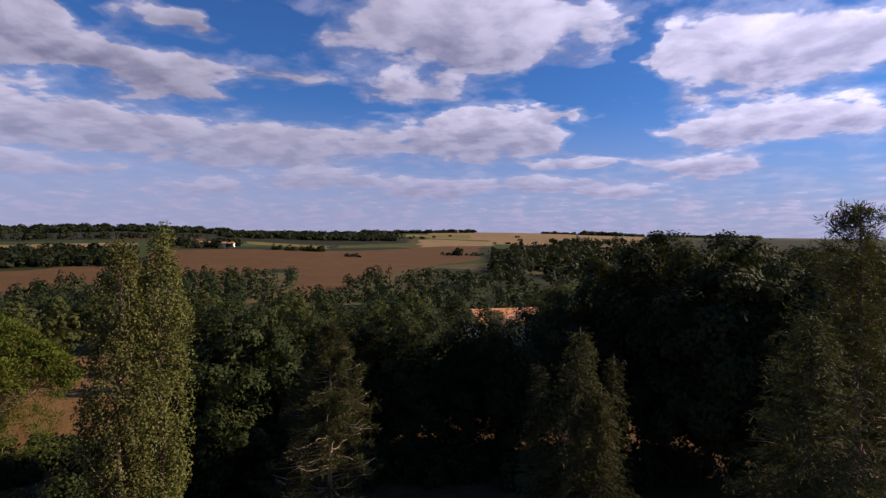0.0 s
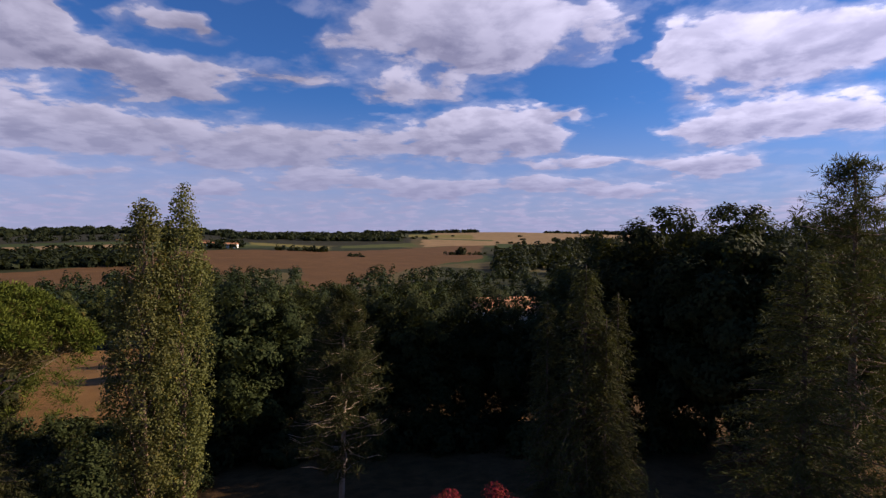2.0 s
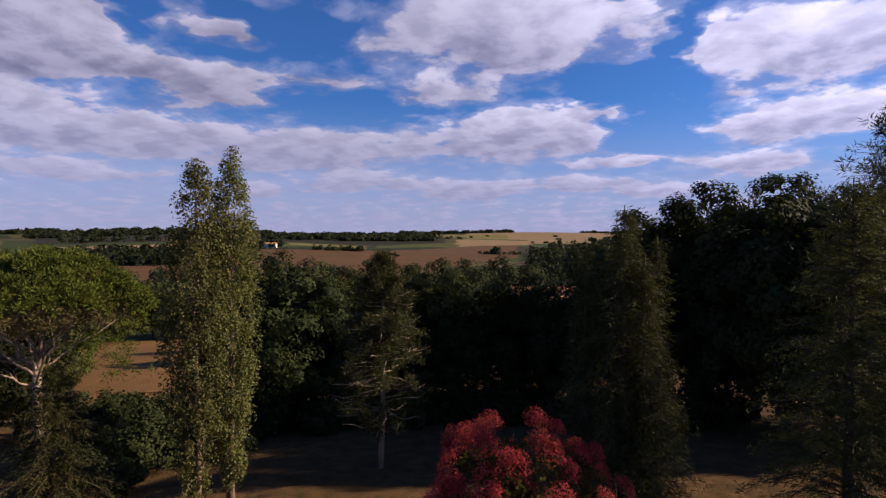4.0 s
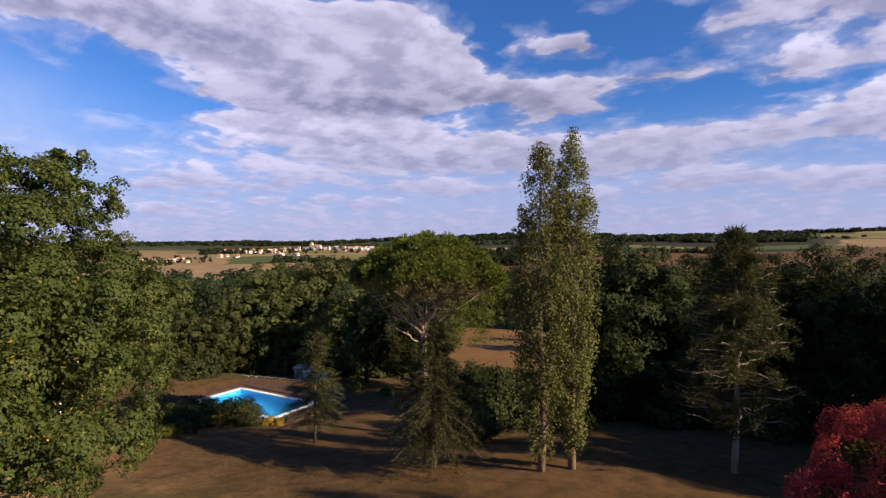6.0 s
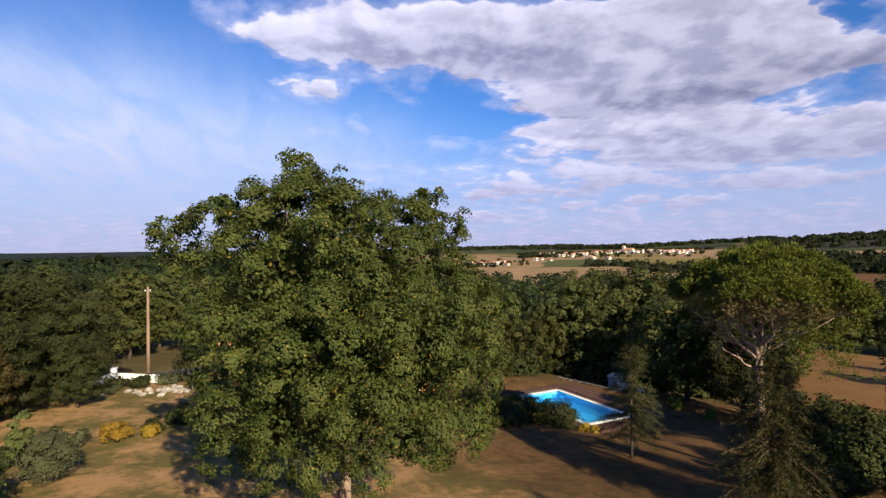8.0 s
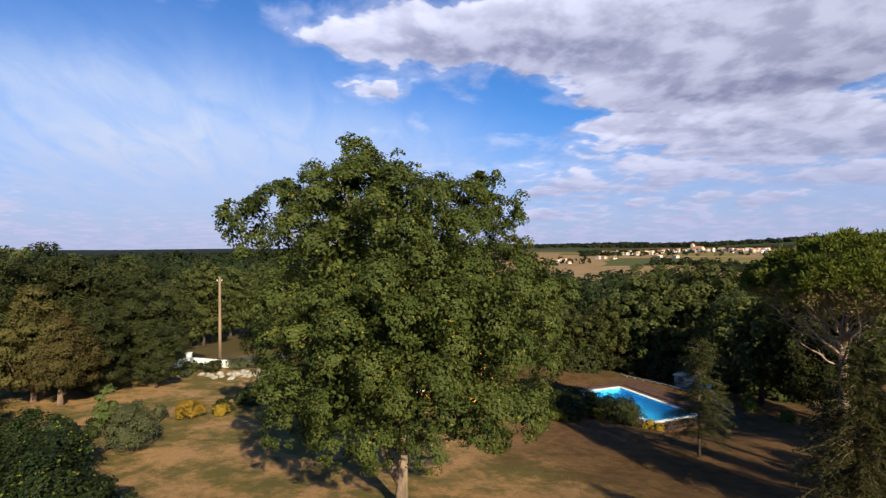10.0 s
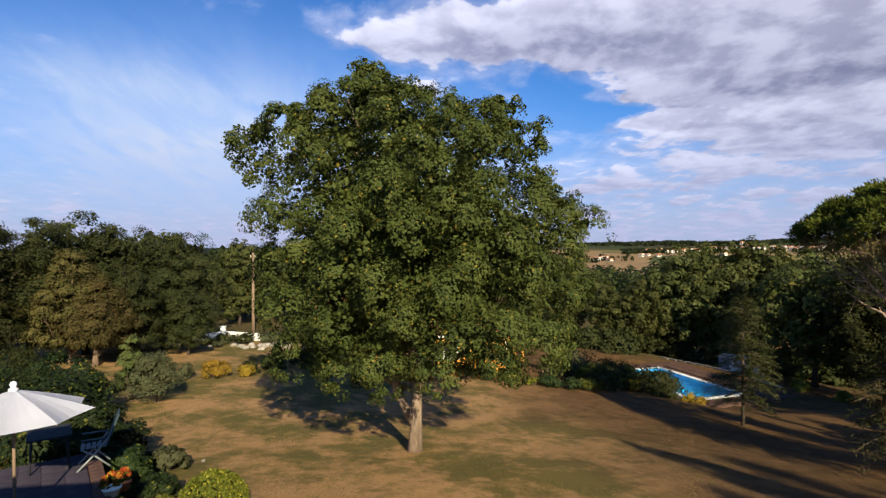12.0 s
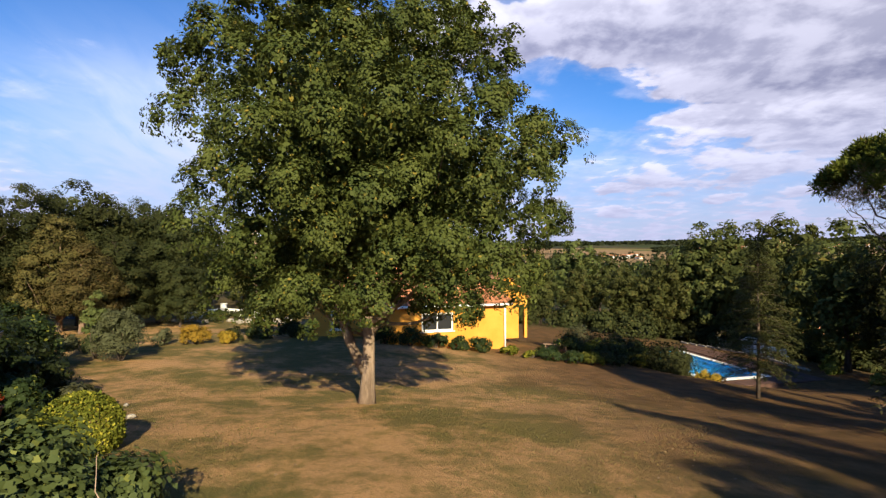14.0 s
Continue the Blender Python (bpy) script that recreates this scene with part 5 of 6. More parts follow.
def yellow_house():
    z = -1.75
    t = thing("yellow_house", "low house with warm yellow plaster walls and clay tile roof", "house", pose(-32.75, 8.9, z, 0, 0, 11))
    # front room: walls meet at the corner with the white drainpipe; y runs to the left from there
    w = part("wall", wall_with_hole(7.0, 2.75, 0.25, [(1.85, 3.75, 1.25, 2.3)]), M_PLASTER, t)
    w.matrix_basis = pose(0, -7.0, 0)
    window(t, -0.12, -4.2, 1.25, 1.86, 1.03, 0)
    o = part("wall", wall_with_hole(3.6, 2.75, 0.25, []), M_PLASTER, t)
    o.matrix_basis = pose(-0.25, 0, 0, 0, 0, 90)
    o = part("wall", wall_with_hole(3.6, 2.75, 0.25, []), M_PLASTER, t)
    o.matrix_basis = pose(-0.25, -6.75, 0, 0, 0, 90)
    tiled_roof("roof", t, 7.7, 4.2, pose(0.35, -3.5, 2.72, 14, 0, 90))
    part("drainpipe", mesh_of("drainpipe", *tube([(0.07, -0.06, 0), (0.07, -0.06, 1.2), (0.07, -0.06, 2.7)], [0.055] * 3, 10), True), M_WHITE, t, "white drainpipe at the corner")
    part("gutter", mesh_of("gutter", *tube([(0.40, -7.3, 2.72), (0.40, -3, 2.71), (0.40, 0.3, 2.70)], [0.07] * 3, 8), True), M_WHITE, t)
    # rear range, taller
    o = part("wall", wall_with_hole(10.5, 3.55, 0.3, [(1.2, 2.3, 1.0, 2.2)]), M_PLASTER, t)
    o.matrix_basis = pose(-3.85, -11.2, 0)
    window(t, -3.97, -9.45, 1.0, 1.06, 1.18, 0)
    tiled_roof("roof", t, 11.4, 3.9, pose(-3.4, -5.9, 3.5, 17, 0, 90))
    # entrance bay: gable to the front, open porch at its side
    bm = bmesh.new()
    gy, half, eave, ridge = 1.45, 1.45, 2.75, 4.25
    pts = [(gy - half, 0), (gy + half - 0.62, 0), (gy + half - 0.62, 2.2), (gy + half - 0.2, 2.2), (gy + half - 0.2, 0), (gy + half, 0), (gy + half, eave), (gy, ridge), (gy - half, eave)]
    front = [bm.verts.new((-3.3, y, h)) for y, h in pts]
    face = bm.faces.new(front)
    ext = bmesh.ops.extrude_face_region(bm, geom=[face])
    bmesh.ops.translate(bm, verts=[g for g in ext["geom"] if isinstance(g, bmesh.types.BMVert)], vec=(-0.25, 0, 0))
    bmesh.ops.recalc_face_normals(bm, faces=bm.faces)
    part("gable_wall", bm, M_PLASTER, t)
    part("porch_wall", mesh_of("porch_wall", *join([box(-5.2, gy + half - 0.85 - 0.12, 0, 3.0, 0.24, 2.75), box(-6.6, gy + half - 0.3, 0, 0.24, 0.9, 2.75)])), M_PLASTER, t)
    for s in (-1, 1):
        v = np.array([(-3.1, gy, ridge + 0.10), (-7.0, gy, ridge + 0.10), (-7.0, gy + s * (half + 0.2), eave - 0.10), (-3.1, gy + s * (half + 0.2), eave - 0.10)])
        v = np.concatenate([v, v + (0, 0, -0.10)])
        part("roof", mesh_of("roof", v, [(0, 1, 2, 3), (7, 6, 5, 4), (0, 3, 7, 4), (1, 5, 6, 2), (0, 4, 5, 1), (3, 2, 6, 7)]), M_TILE, t)


yellow_house()
# beds along the house and the low clipped shrubs that run on from it
BED = [(-31.2, 4.6, 0.7, 0.9, M_LAUREL), (-31.0, 5.9, 0.6, 0.8, M_LAUREL), (-30.6, 7.0, 0.75, 0.8, M_LAUREL), (-31.4, 3.2, 0.9, 1.2, M_LAUREL), (-30.3, 8.6, 0.5, 0.45, M_GOLDBOX), (-29.6, 9.7, 0.4, 0.45, M_GOLDBOX),
       (-29.6, 10.7, 0.75, 0.9, M_LAUREL), (-29.2, 11.9, 0.65, 0.75, M_LAUREL), (-29.1, 12.8, 0.65, 0.7, M_LIGHT), (-29.4, 13.9, 0.9, 1.0, M_LAUREL), (-31.8, 1.8, 0.9, 1.3, M_LAUREL), (-35.5, 14.4, 1.6, 2.1, M_OLIVE), (-38.5, 15.6, 1.9, 2.6, M_OLIVE)]
for k, (x, y, r, h, mat) in enumerate(BED):
    shrub("garden_shrub", "low rounded shrub along the yellow house" if k < 5 else "rounded green shrub at the lawn's edge", x, y, r, h, mat, 120 + k, 0.10, 16, 24)


def bench(x, y, turn):
    t = thing("garden_bench", "weathered wooden bench beside the house", "bench", stand(x, y, turn))
    for i in range(3):
        part("slat", soft_box("slat", 1.5, 0.12, 0.03, 0.006, (0, -0.15 + i * 0.14, 0.44)), M_POLE, t)
    for s in (-1, 1):
        part("leg", soft_box("leg", 0.08, 0.42, 0.43, 0.01, (s * 0.62, 0, 0)), M_POLE, t)


bench(-33.6, 12.2, 70)

# ---- far left of the lawn: rocks, wall, pole, golden bushes ----
shrub("yellow_bush", "golden yellow rounded bush on the lawn", -30.05, -8.05, 0.74, 1.1, M_YELLOW, 140, 0.085, 26, 34, None, 0.16)
shrub("yellow_bush", "small golden bush with green shoots", -30.2, -6.5, 0.46, 0.75, M_YELLOW, 141, 0.085, 18, 28, None, 0.16)
shrub("garden_shrub", "dull green shrub behind the golden bush", -31.2, -6.5, 0.6, 1.0, M_SHADED_WOOD, 142, 0.10, 14, 22)
shrub("garden_shrub", "dark round shrub in the oak's shade", -33.0, -5.4, 0.85, 1.15, M_LAUREL, 143, 0.11, 18, 26)
shrub("garden_shrub", "dark green shrub in the oak's shade", -33.8, -3.9, 0.9, 1.2, M_LAUREL, 144, 0.11, 18, 26)
shrub("garden_shrub", "wispy green shrub on the dry lawn", -29.8, -9.6, 0.65, 0.9, M_OLIVE, 145, 0.10, 14, 22)
shrub("olive_bush", "grey green olive bush on the lawn", -24.4, -8.95, 1.0, 2.35, M_OLIVE, 146, 0.075, 60, 40, None, 0.22)
shrub("garden_shrub", "light green willowy shrub beside the olive bush", -24.9, -10.2, 0.6, 2.9, M_GROVE, 147, 0.11, 30, 28, None, 0.3)
for k, (x, y, r, h, mat) in enumerate(((-27.5, -11.6, 0.9, 0.8, M_SHADED_WOOD), (-27.8, -13.4, 1.0, 0.7, M_OLIVE), (-28.2, -15.2, 0.9, 0.8, M_BROWN_CON), (-27.0, -17.0, 1.1, 1.0, M_SHADED_WOOD), (-30.8, -18.5, 1.3, 1.2, M_SHADED_WOOD), (-33.5, -20.5, 1.6, 1.6, M_SHADED_WOOD), (-26.0, -19.0, 1.6, 1.6, M_LAUREL), (-22.0, -17.5, 1.8, 2.0, M_LAUREL))):
    shrub("garden_shrub", "loose low shrub in the dry grass", x, y, r, h, mat, 150 + k, 0.12, 18, 22)

def cypress(label, x, y, H, R, foot, seed):
    rng = np.random.default_rng(seed)
    prof = lambda s: R * np.interp(s, [0, 0.12, 0.35, 0.6, 0.85, 1.0], [0.62, 0.92, 0.95, 0.68, 0.32, 0.06])
    c = crown_by_profile(rng, 130, prof, foot, H - 0.4, lobes(rng, 16, 0.4), 0.45)
    q, tips = boughs(rng, c, 0.62, 9, 0.24, 22, 0.17, 0.34, (0, 0, H * 0.4), 500, 0.0, 0.42)
    tree_thing("cypress_tree", label, "tree", stand(x, y), trunk_with_limbs(rng, H * 0.9, 0.16, tips, 0.2, 8, 0.01, 16, 0.4), quads("crown", q), M_PINEBARK, M_BROWN_CON)


cypress("bronze green conifer with broad soft boughs", -36.4, -18.6, 7.4, 3.3, 1.3, 160)
cypress("bronze green conifer beside the road", -35.2, -16.6, 5.6, 2.3, 1.5, 161)
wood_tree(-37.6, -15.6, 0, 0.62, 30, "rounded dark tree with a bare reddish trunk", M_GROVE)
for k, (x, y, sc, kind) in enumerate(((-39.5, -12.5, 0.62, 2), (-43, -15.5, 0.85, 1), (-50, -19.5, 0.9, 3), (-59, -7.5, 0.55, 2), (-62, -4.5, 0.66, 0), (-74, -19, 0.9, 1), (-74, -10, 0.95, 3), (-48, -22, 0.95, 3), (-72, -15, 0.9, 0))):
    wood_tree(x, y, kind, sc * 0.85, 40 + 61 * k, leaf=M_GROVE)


def rock_mesh(seed):
    rng = np.random.default_rng(seed)
    bm = bmesh.new()
    bmesh.ops.create_icosphere(bm, subdivisions=2, radius=0.5)
    d = ball(rng, 9)
    for v in bm.verts:
        n = np.array(v.co) * 2
        cut = min(0.5, *(0.30 + 0.16 * rng2 for rng2 in (1 - np.clip(d @ n, 0, 1)) * 2.2))
        v.co *= cut / 0.5
        v.co.z *= 0.7
    me = bpy.data.meshes.new("rock")
    bm.to_mesh(me)
    bm.free()
    return me


ROCKS = [rock_mesh(170 + k) for k in range(5)]
rng = np.random.default_rng(9)
for k in range(46):
    f = rng.uniform()
    if k < 30:
        x, y, s = -44.5 + rng.normal() * 0.8 + f * 2, -10.6 + f * 4.6 + rng.normal() * 0.3, rng.uniform(0.35, 1.0)
    elif k < 40:
        x, y, s = -43.5 + rng.normal() * 0.4, -13.2 + rng.normal() * 0.9, rng.uniform(0.3, 0.7)
    else:
        x, y, s = -12.5 + rng.normal() * 1.2, -3.9 + rng.normal() * 0.7, rng.uniform(0.12, 0.3)
    o = tagged(part("rock", ROCKS[k % 5], M_ROCK), "pale limestone boulder of the rockery" if k < 40 else "small pale stone in the flower bed", "rock", "rockery stones")
    o.matrix_basis = pose(x, y, on_land(x, y, 0.1 * s), rng.uniform(-20, 20), rng.uniform(-20, 20), rng.uniform(0, 360)) @ Matrix.Diagonal((s, s * 0.8, s * 0.8, 1))
for k, (x, y, r, h) in enumerate(((-45.8, -10.2, 1.2, 0.9), (-46.6, -8.2, 1.3, 1.0), (-46.0, -12.0, 1.2, 0.8), (-44.0, -12.0, 0.7, 0.6), (-47.5, -6.2, 1.4, 1.2))):
    shrub("rockery_shrub", "dry green shrub growing among the rocks", x, y, r, h, M_OLIVE if k % 2 else M_SHADED_WOOD, 180 + k, 0.12, 16, 22)

# the wall runs in two stretches that meet at the gatepost
POST_AT, WALL_ENDS = (-49.5, -12.8), ((-46.6, -15.0), (-47.3, -9.0))
low_wall = thing("garden_wall", "low white rendered wall with a gatepost by the road", "wall", pose(*POST_AT, on_land(*POST_AT)))
for ex, ey in WALL_ENDS:
    dx, dy = ex - POST_AT[0], ey - POST_AT[1]
    o = part("wall", soft_box("wall", math.hypot(dx, dy), 0.2, 0.85, 0.03), M_WHITE, low_wall)
    o.matrix_basis = pose(dx / 2, dy / 2, -0.15, 0, 0, math.degrees(math.atan2(dy, dx)))
part("gatepost", soft_box("gatepost", 0.42, 0.42, 1.2, 0.02, (0, 0, -0.15)), M_WHITE, low_wall)
part("post_cap", soft_box("post_cap", 0.52, 0.52, 0.08, 0.02, (0, 0, 1.05)), M_WHITE, low_wall)


def strip(name, pts, width, mat, label, lift=0.03, kind="structure"):
    """A road that lies on the land along pts."""
    p = np.array(pts, float)
    s = np.linspace(0, len(p) - 1, 40)
    x, y = np.interp(s, np.arange(len(p)), p[:, 0]), np.interp(s, np.arange(len(p)), p[:, 1])
    d = unit(np.stack([np.gradient(x), np.gradient(y)], 1))
    verts, faces = [], []
    for i in range(40):
        for k in (-0.5, 0.0, 0.5):
            a, b = x[i] - d[i, 1] * k * width, y[i] + d[i, 0] * k * width
            verts.append((a, b, on_land(a, b, lift + (0.02 if k == 0 else 0))))
    for i in range(39):
        for k in range(2):
            j = i * 3 + k
            faces.append((j, j + 1, j + 4, j + 3))
    return tagged(part(name, mesh_of(name, verts, faces, True), mat), label, "road", kind=kind)


strip("road", [(-48, -26), (-49.5, -17), (-51, -10), (-55, -2), (-62, 4)], 3.4, M_ROAD, "narrow grey lane beyond the rockery", 0.06)

x, y = -51.9, -10.7
utility_pole = thing("utility_pole", "weathered brown wooden utility pole", "pole", pose(x, y, on_land(x, y)))
part("shaft", mesh_of("shaft", *tube([(0, 0, -0.2), (0.02, 0, 3), (0.0, 0.02, 7.8)], [0.16, 0.14, 0.10], 12), True), M_POLE, utility_pole)
part("bracket", soft_box("bracket", 0.08, 0.5, 0.08, 0.01, (0, 0, 7.35)), M_POLE, utility_pole)
for s in (-1, 1):
    part("insulator", mesh_of("insulator", *tube([(0, s * 0.2, 7.43), (0, s * 0.2, 7.49), (0, s * 0.2, 7.55)], [0.05, 0.035, 0.02], 8), True), M_WHITE, utility_pole)

# ---- the terrace ----
TER = pose(-8.66, -3.49, 1.62, 0, 0, 29.1)  # x runs along its edge, y points at the lawn


def terrace():
    t = thing("terrace", "dark tiled terrace with a brick edge", "terrace", TER, kind="structure")
    tile = soft_box("tile", 0.394, 0.394, 0.03, 0.004)
    me = bpy.data.meshes.new("tile")
    tile.to_mesh(me)
    tile.free()
    v, f = box(-0.4, -3.35, -1.4, 9.2, 6.1, 1.37)
    part("bed", mesh_of("bed", v, f), M_BRICK, t)
    for i in range(23):
        for j in range(13):
            o = part("tile", me, M_TERRACE, t)
            o.matrix_basis = pose(-4.8 + i * 0.4, -0.52 - j * 0.4, -0.026)
    brick = soft_box("brick", 0.212, 0.26, 0.07, 0.008)
    bm = bpy.data.meshes.new("brick")
    brick.to_mesh(bm)
    brick.free()
    for i in range(42):
        o = part("brick", bm, M_BRICK, t)
        o.matrix_basis = pose(-4.9 + i * 0.22, -0.17, -0.028)


def umbrella(x, y):
    t = thing("garden_umbrella", "open white canvas garden umbrella on a wooden pole", "umbrella", pose(x, y, 1.624))
    n, R, top, rim = 8, 1.18, 2.38, 1.95
    bm = bmesh.new()
    rings = []
    for j in range(7):
        s = j / 6
        ring = []
        for i in range(n * 4):
            a = (i / (n * 4)) * 2 * math.pi + 0.25
            k = (i % 4) / 4
            sag = 4 * k * (1 - k)
            r = max(0.03, R * s * (1 - 0.10 * sag * s))
            r *= math.cos(math.pi / n) / math.cos((k - 0.5) * 2 * math.pi / n)
            ring.append(bm.verts.new((math.cos(a) * r, math.sin(a) * r, top - (top - rim) * s**1.15 - 0.035 * sag * s)))
        rings.append(ring)
    for a, b in zip(rings, rings[1:]):
        for i in range(n * 4):
            q = (i + 1) % (n * 4)
            bm.faces.new((a[i], b[i], b[q], a[q]))
    bm.faces.new(rings[0][::-1])
    for f in bm.faces:
        f.smooth = False
    bmesh.ops.solidify(bm, geom=bm.faces[:], thickness=0.012)
    part("canopy", bm, M_CANVAS, t)
    part("pole", mesh_of("pole", *tube([(0, 0, 0), (0, 0, 1.2), (0, 0, 2.42)], [0.024] * 3, 12), True), M_POLE, t)
    fin = [(0, 0, 2.36), (0, 0, 2.40), (0, 0, 2.43), (0, 0, 2.47), (0, 0, 2.51), (0, 0, 2.53)]
    part("finial", mesh_of("finial", *tube(fin, [0.07, 0.075, 0.035, 0.055, 0.045, 0.01], 12), True), M_CANVAS, t)
    part("base", mesh_of("base", *tube([(0, 0, 0), (0, 0, 0.06), (0, 0, 0.08), (0, 0, 0.2)], [0.25, 0.24, 0.06, 0.05], 16), True), M_DARKBARK, t)
    for i in range(n):
        a = (i / n) * 2 * math.pi + 0.25
        part("rib", mesh_of("rib", *tube([(0, 0, top - 0.06), (math.cos(a) * R * 0.5, math.sin(a) * R * 0.5, top - 0.06 - (top - rim) * 0.46), (math.cos(a) * R * 0.97, math.sin(a) * R * 0.97, rim - 0.03)], [0.009] * 3, 6), True), M_POLE, t)


def folding_chair(x, y, turn):
    t = thing("folding_chair", "dark teal folding garden chair with pale crossed legs", "chair", pose(x, y, 1.624, 0, 0, turn), "terrace chairs")
    for s in (-1, 1):
        part("leg", mesh_of("leg", *tube([(s * 0.25, -0.30, 0), (s * 0.25, 0.0, 0.30), (s * 0.25, 0.26, 0.62)], [0.020] * 3, 8), True), M_LEG, t, "pale grey frame leg")
        part("leg", mesh_of("leg", *tube([(s * 0.22, 0.30, 0), (s * 0.22, 0.0, 0.30), (s * 0.22, -0.22, 0.44)], [0.020] * 3, 8), True), M_LEG, t, "pale grey frame leg")
        part("armrest", soft_box("armrest", 0.06, 0.5, 0.03, 0.01, (s * 0.27, 0.02, 0.63)), M_CHAIR, t)
    for i in range(5):
        part("seat_slat", soft_box("seat_slat", 0.46, 0.08, 0.018, 0.006, (0, -0.2 + i * 0.1, 0.43)), M_CHAIR, t)
    b = part("backrest", soft_box("backrest", 0.50, 0.028, 0.70, 0.012), M_CHAIR, t)
    b.matrix_basis = pose(0, 0.24, 0.46, -20)


def terrace_table(x, y):
    t = thing("garden_table", "dark garden table with thin metal legs", "table", pose(x, y, 1.624, 0, 0, 29))
    part("tabletop", soft_box("tabletop", 1.0, 0.8, 0.035, 0.012, (0, 0, 0.70)), M_TABLE, t)
    for sx in (-1, 1):
        for sy in (-1, 1):
            part("leg", mesh_of("leg", *tube([(sx * 0.44, sy * 0.34, 0), (sx * 0.42, sy * 0.32, 0.7)], [0.02, 0.02], 8), True), M_TABLE, t)


terrace()
umbrella(-9.33, -5.54)
terrace_table(-12.25, -6.6)
folding_chair(-12.1, -5.62, 24)


def flower_pot(x, y, z, r, h, mat, flowers, seed, label):
    t = thing("flower_pot", label, "plant pot", pose(x, y, z))
    part("pot", mesh_of("pot", *tube([(0, 0, 0), (0, 0, h * 0.8), (0, 0, h * 0.82), (0, 0, h), (0, 0, h * 0.9)], [r * 0.7, r * 0.95, r * 1.08, r * 1.08, r * 0.8], 16), True), mat, t)
    rng = np.random.default_rng(seed)
    c = ball(rng, 10) * (r * 0.9, r * 0.9, r * 0.5) + (0, 0, h + r * 0.6)
    part("leaf_mass", quads("leaf_mass", clump_leaves(rng, c, np.full(10, r * 0.45), 40, 0.06)), M_LIGHT, t)
    if flowers:
        part("blossom", quads("blossom", clump_leaves(rng, c + (0, 0, r * 0.35), np.full(10, r * 0.42), 40, 0.055, 0.9)), flowers, t)


flower_pot(-10.5, -4.54, 1.62, 0.16, 0.17, M_WHITE, M_FLOWER, 200, "white pot of orange flowers on the terrace edge")
flower_pot(-9.72, -4.10, 1.62, 0.11, 0.11, M_TERRACOTTA, None, 201, "terracotta pot with a leafy plant")
flower_pot(-8.85, -3.36, on_land(-8.85, -3.36), 0.19, 0.16, M_TERRACOTTA, M_FLOWER, 202, "low terracotta bowl of orange flowers")
flower_pot(-11.5, -4.75, 1.3, 0.14, 0.2, M_TERRACOTTA, M_FLOWER, 203, "terracotta pot of red flowers in the bed")


def paddling_boat(x, y):
    """A blue vinyl float lying upside down, domed and seamed."""
    t = thing("inflatable_float", "bright blue vinyl pool float lying upturned", "pool float", pose(x, y, on_land(x, y) + 0.27, 2, 9, 55))
    bm = bmesh.new()
    bmesh.ops.create_uvsphere(bm, u_segments=28, v_segments=14, radius=1.0)
    for v in bm.verts:
        a = math.atan2(v.co.y, v.co.x)
        v.co *= 1 - 0.03 * abs(math.cos(a * 5)) ** 8
        v.co.x *= 0.50
        v.co.y *= 0.40
        v.co.z = max(v.co.z, -0.25) * 0.19
    for f in bm.faces:
        f.smooth = True
    part("hull", bm, M_BLUE, t)
    ring = [(math.cos(a) * 0.50, math.sin(a) * 0.39, -0.02) for a in np.linspace(0, 2 * math.pi, 25)]
    part("rim", mesh_of("rim", *tube(ring, [0.05] * 25, 8, False), True), M_BLUE, t)
    skirt = [(math.cos(a) * 0.50, math.sin(a) * 0.38, -0.11) for a in np.linspace(0, 2 * math.pi, 25)]
    part("underside", mesh_of("underside", *tube(skirt, [0.06] * 25, 8, False), True), M_WHITE, t, "white vinyl tube underneath")
    part("base", mesh_of("base", *tube([(0, 0, -0.26), (0, 0, -0.14), (0, 0, -0.06)], [0.36, 0.38, 0.34], 20), True), M_BLUE, t)


paddling_boat(-9.55, -3.42)

stone = thing("garden_stone", "rounded brown stone in the flower bed", "stone", pose(-13.0, -5.05, on_land(-13.0, -5.05) + 0.1, 0, 0, 40) @ Matrix.Scale(0.42, 4))
part("boulder", ROCKS[1], M_TERRACOTTA, stone)

# shrubs between the terrace and the lawn
HEDGE = [(-14.6, -7.6, 1.3, 2.0), (-16.2, -8.8, 1.5, 2.1), (-17.9, -9.9, 1.5, 2.2), (-13.8, -6.4, 0.9, 1.6), (-13.2, -5.5, 0.6, 0.8), (-15.8, -7.0, 0.9, 1.3), (-19.4, -10.9, 1.4, 2.3), (-16.8, -11.4, 1.6, 2.5), (-20.8, -10.4, 1.2, 1.9), (-22.2, -11.6, 1.4, 2.3), (-21.0, -12.8, 1.6, 2.5)]
for k, (x, y, r, h) in enumerate(HEDGE):
    shrub("laurel_bush", "dense dark green laurel bush beside the terrace", x, y, r, h * 1.3, M_LAUREL, 210 + k, 0.12, 36, 32)
shrub("garden_shrub", "grassy shrub with a few red flowers", -14.4, -4.9, 0.6, 0.8, M_OLIVE, 225, 0.14, 14, 24)
shrub("garden_shrub", "low leafy plant in the flower bed", -11.6, -4.2, 0.5, 0.5, M_LAUREL, 226, 0.09, 14, 24)
shrub("garden_shrub", "yellow green plant in the flower bed", -10.6, -3.7, 0.35, 0.4, M_LIGHT, 227, 0.09, 12, 24)
shrub("garden_shrub", "low leafy plant beside the brick edge", -12.4, -4.6, 0.5, 0.6, M_LAUREL, 228, 0.09, 14, 24)
clipped_bush(-10.45, -2.66, 0.66, 1.98)
bush = shrub("laurel_bush", "large glossy-leaved bush with bare twigs", -6.6, -1.0, 1.15, 1.25, M_GLOSSY, 230, 0.085, 50, 64, aspect=0.85)
rng = np.random.default_rng(233)
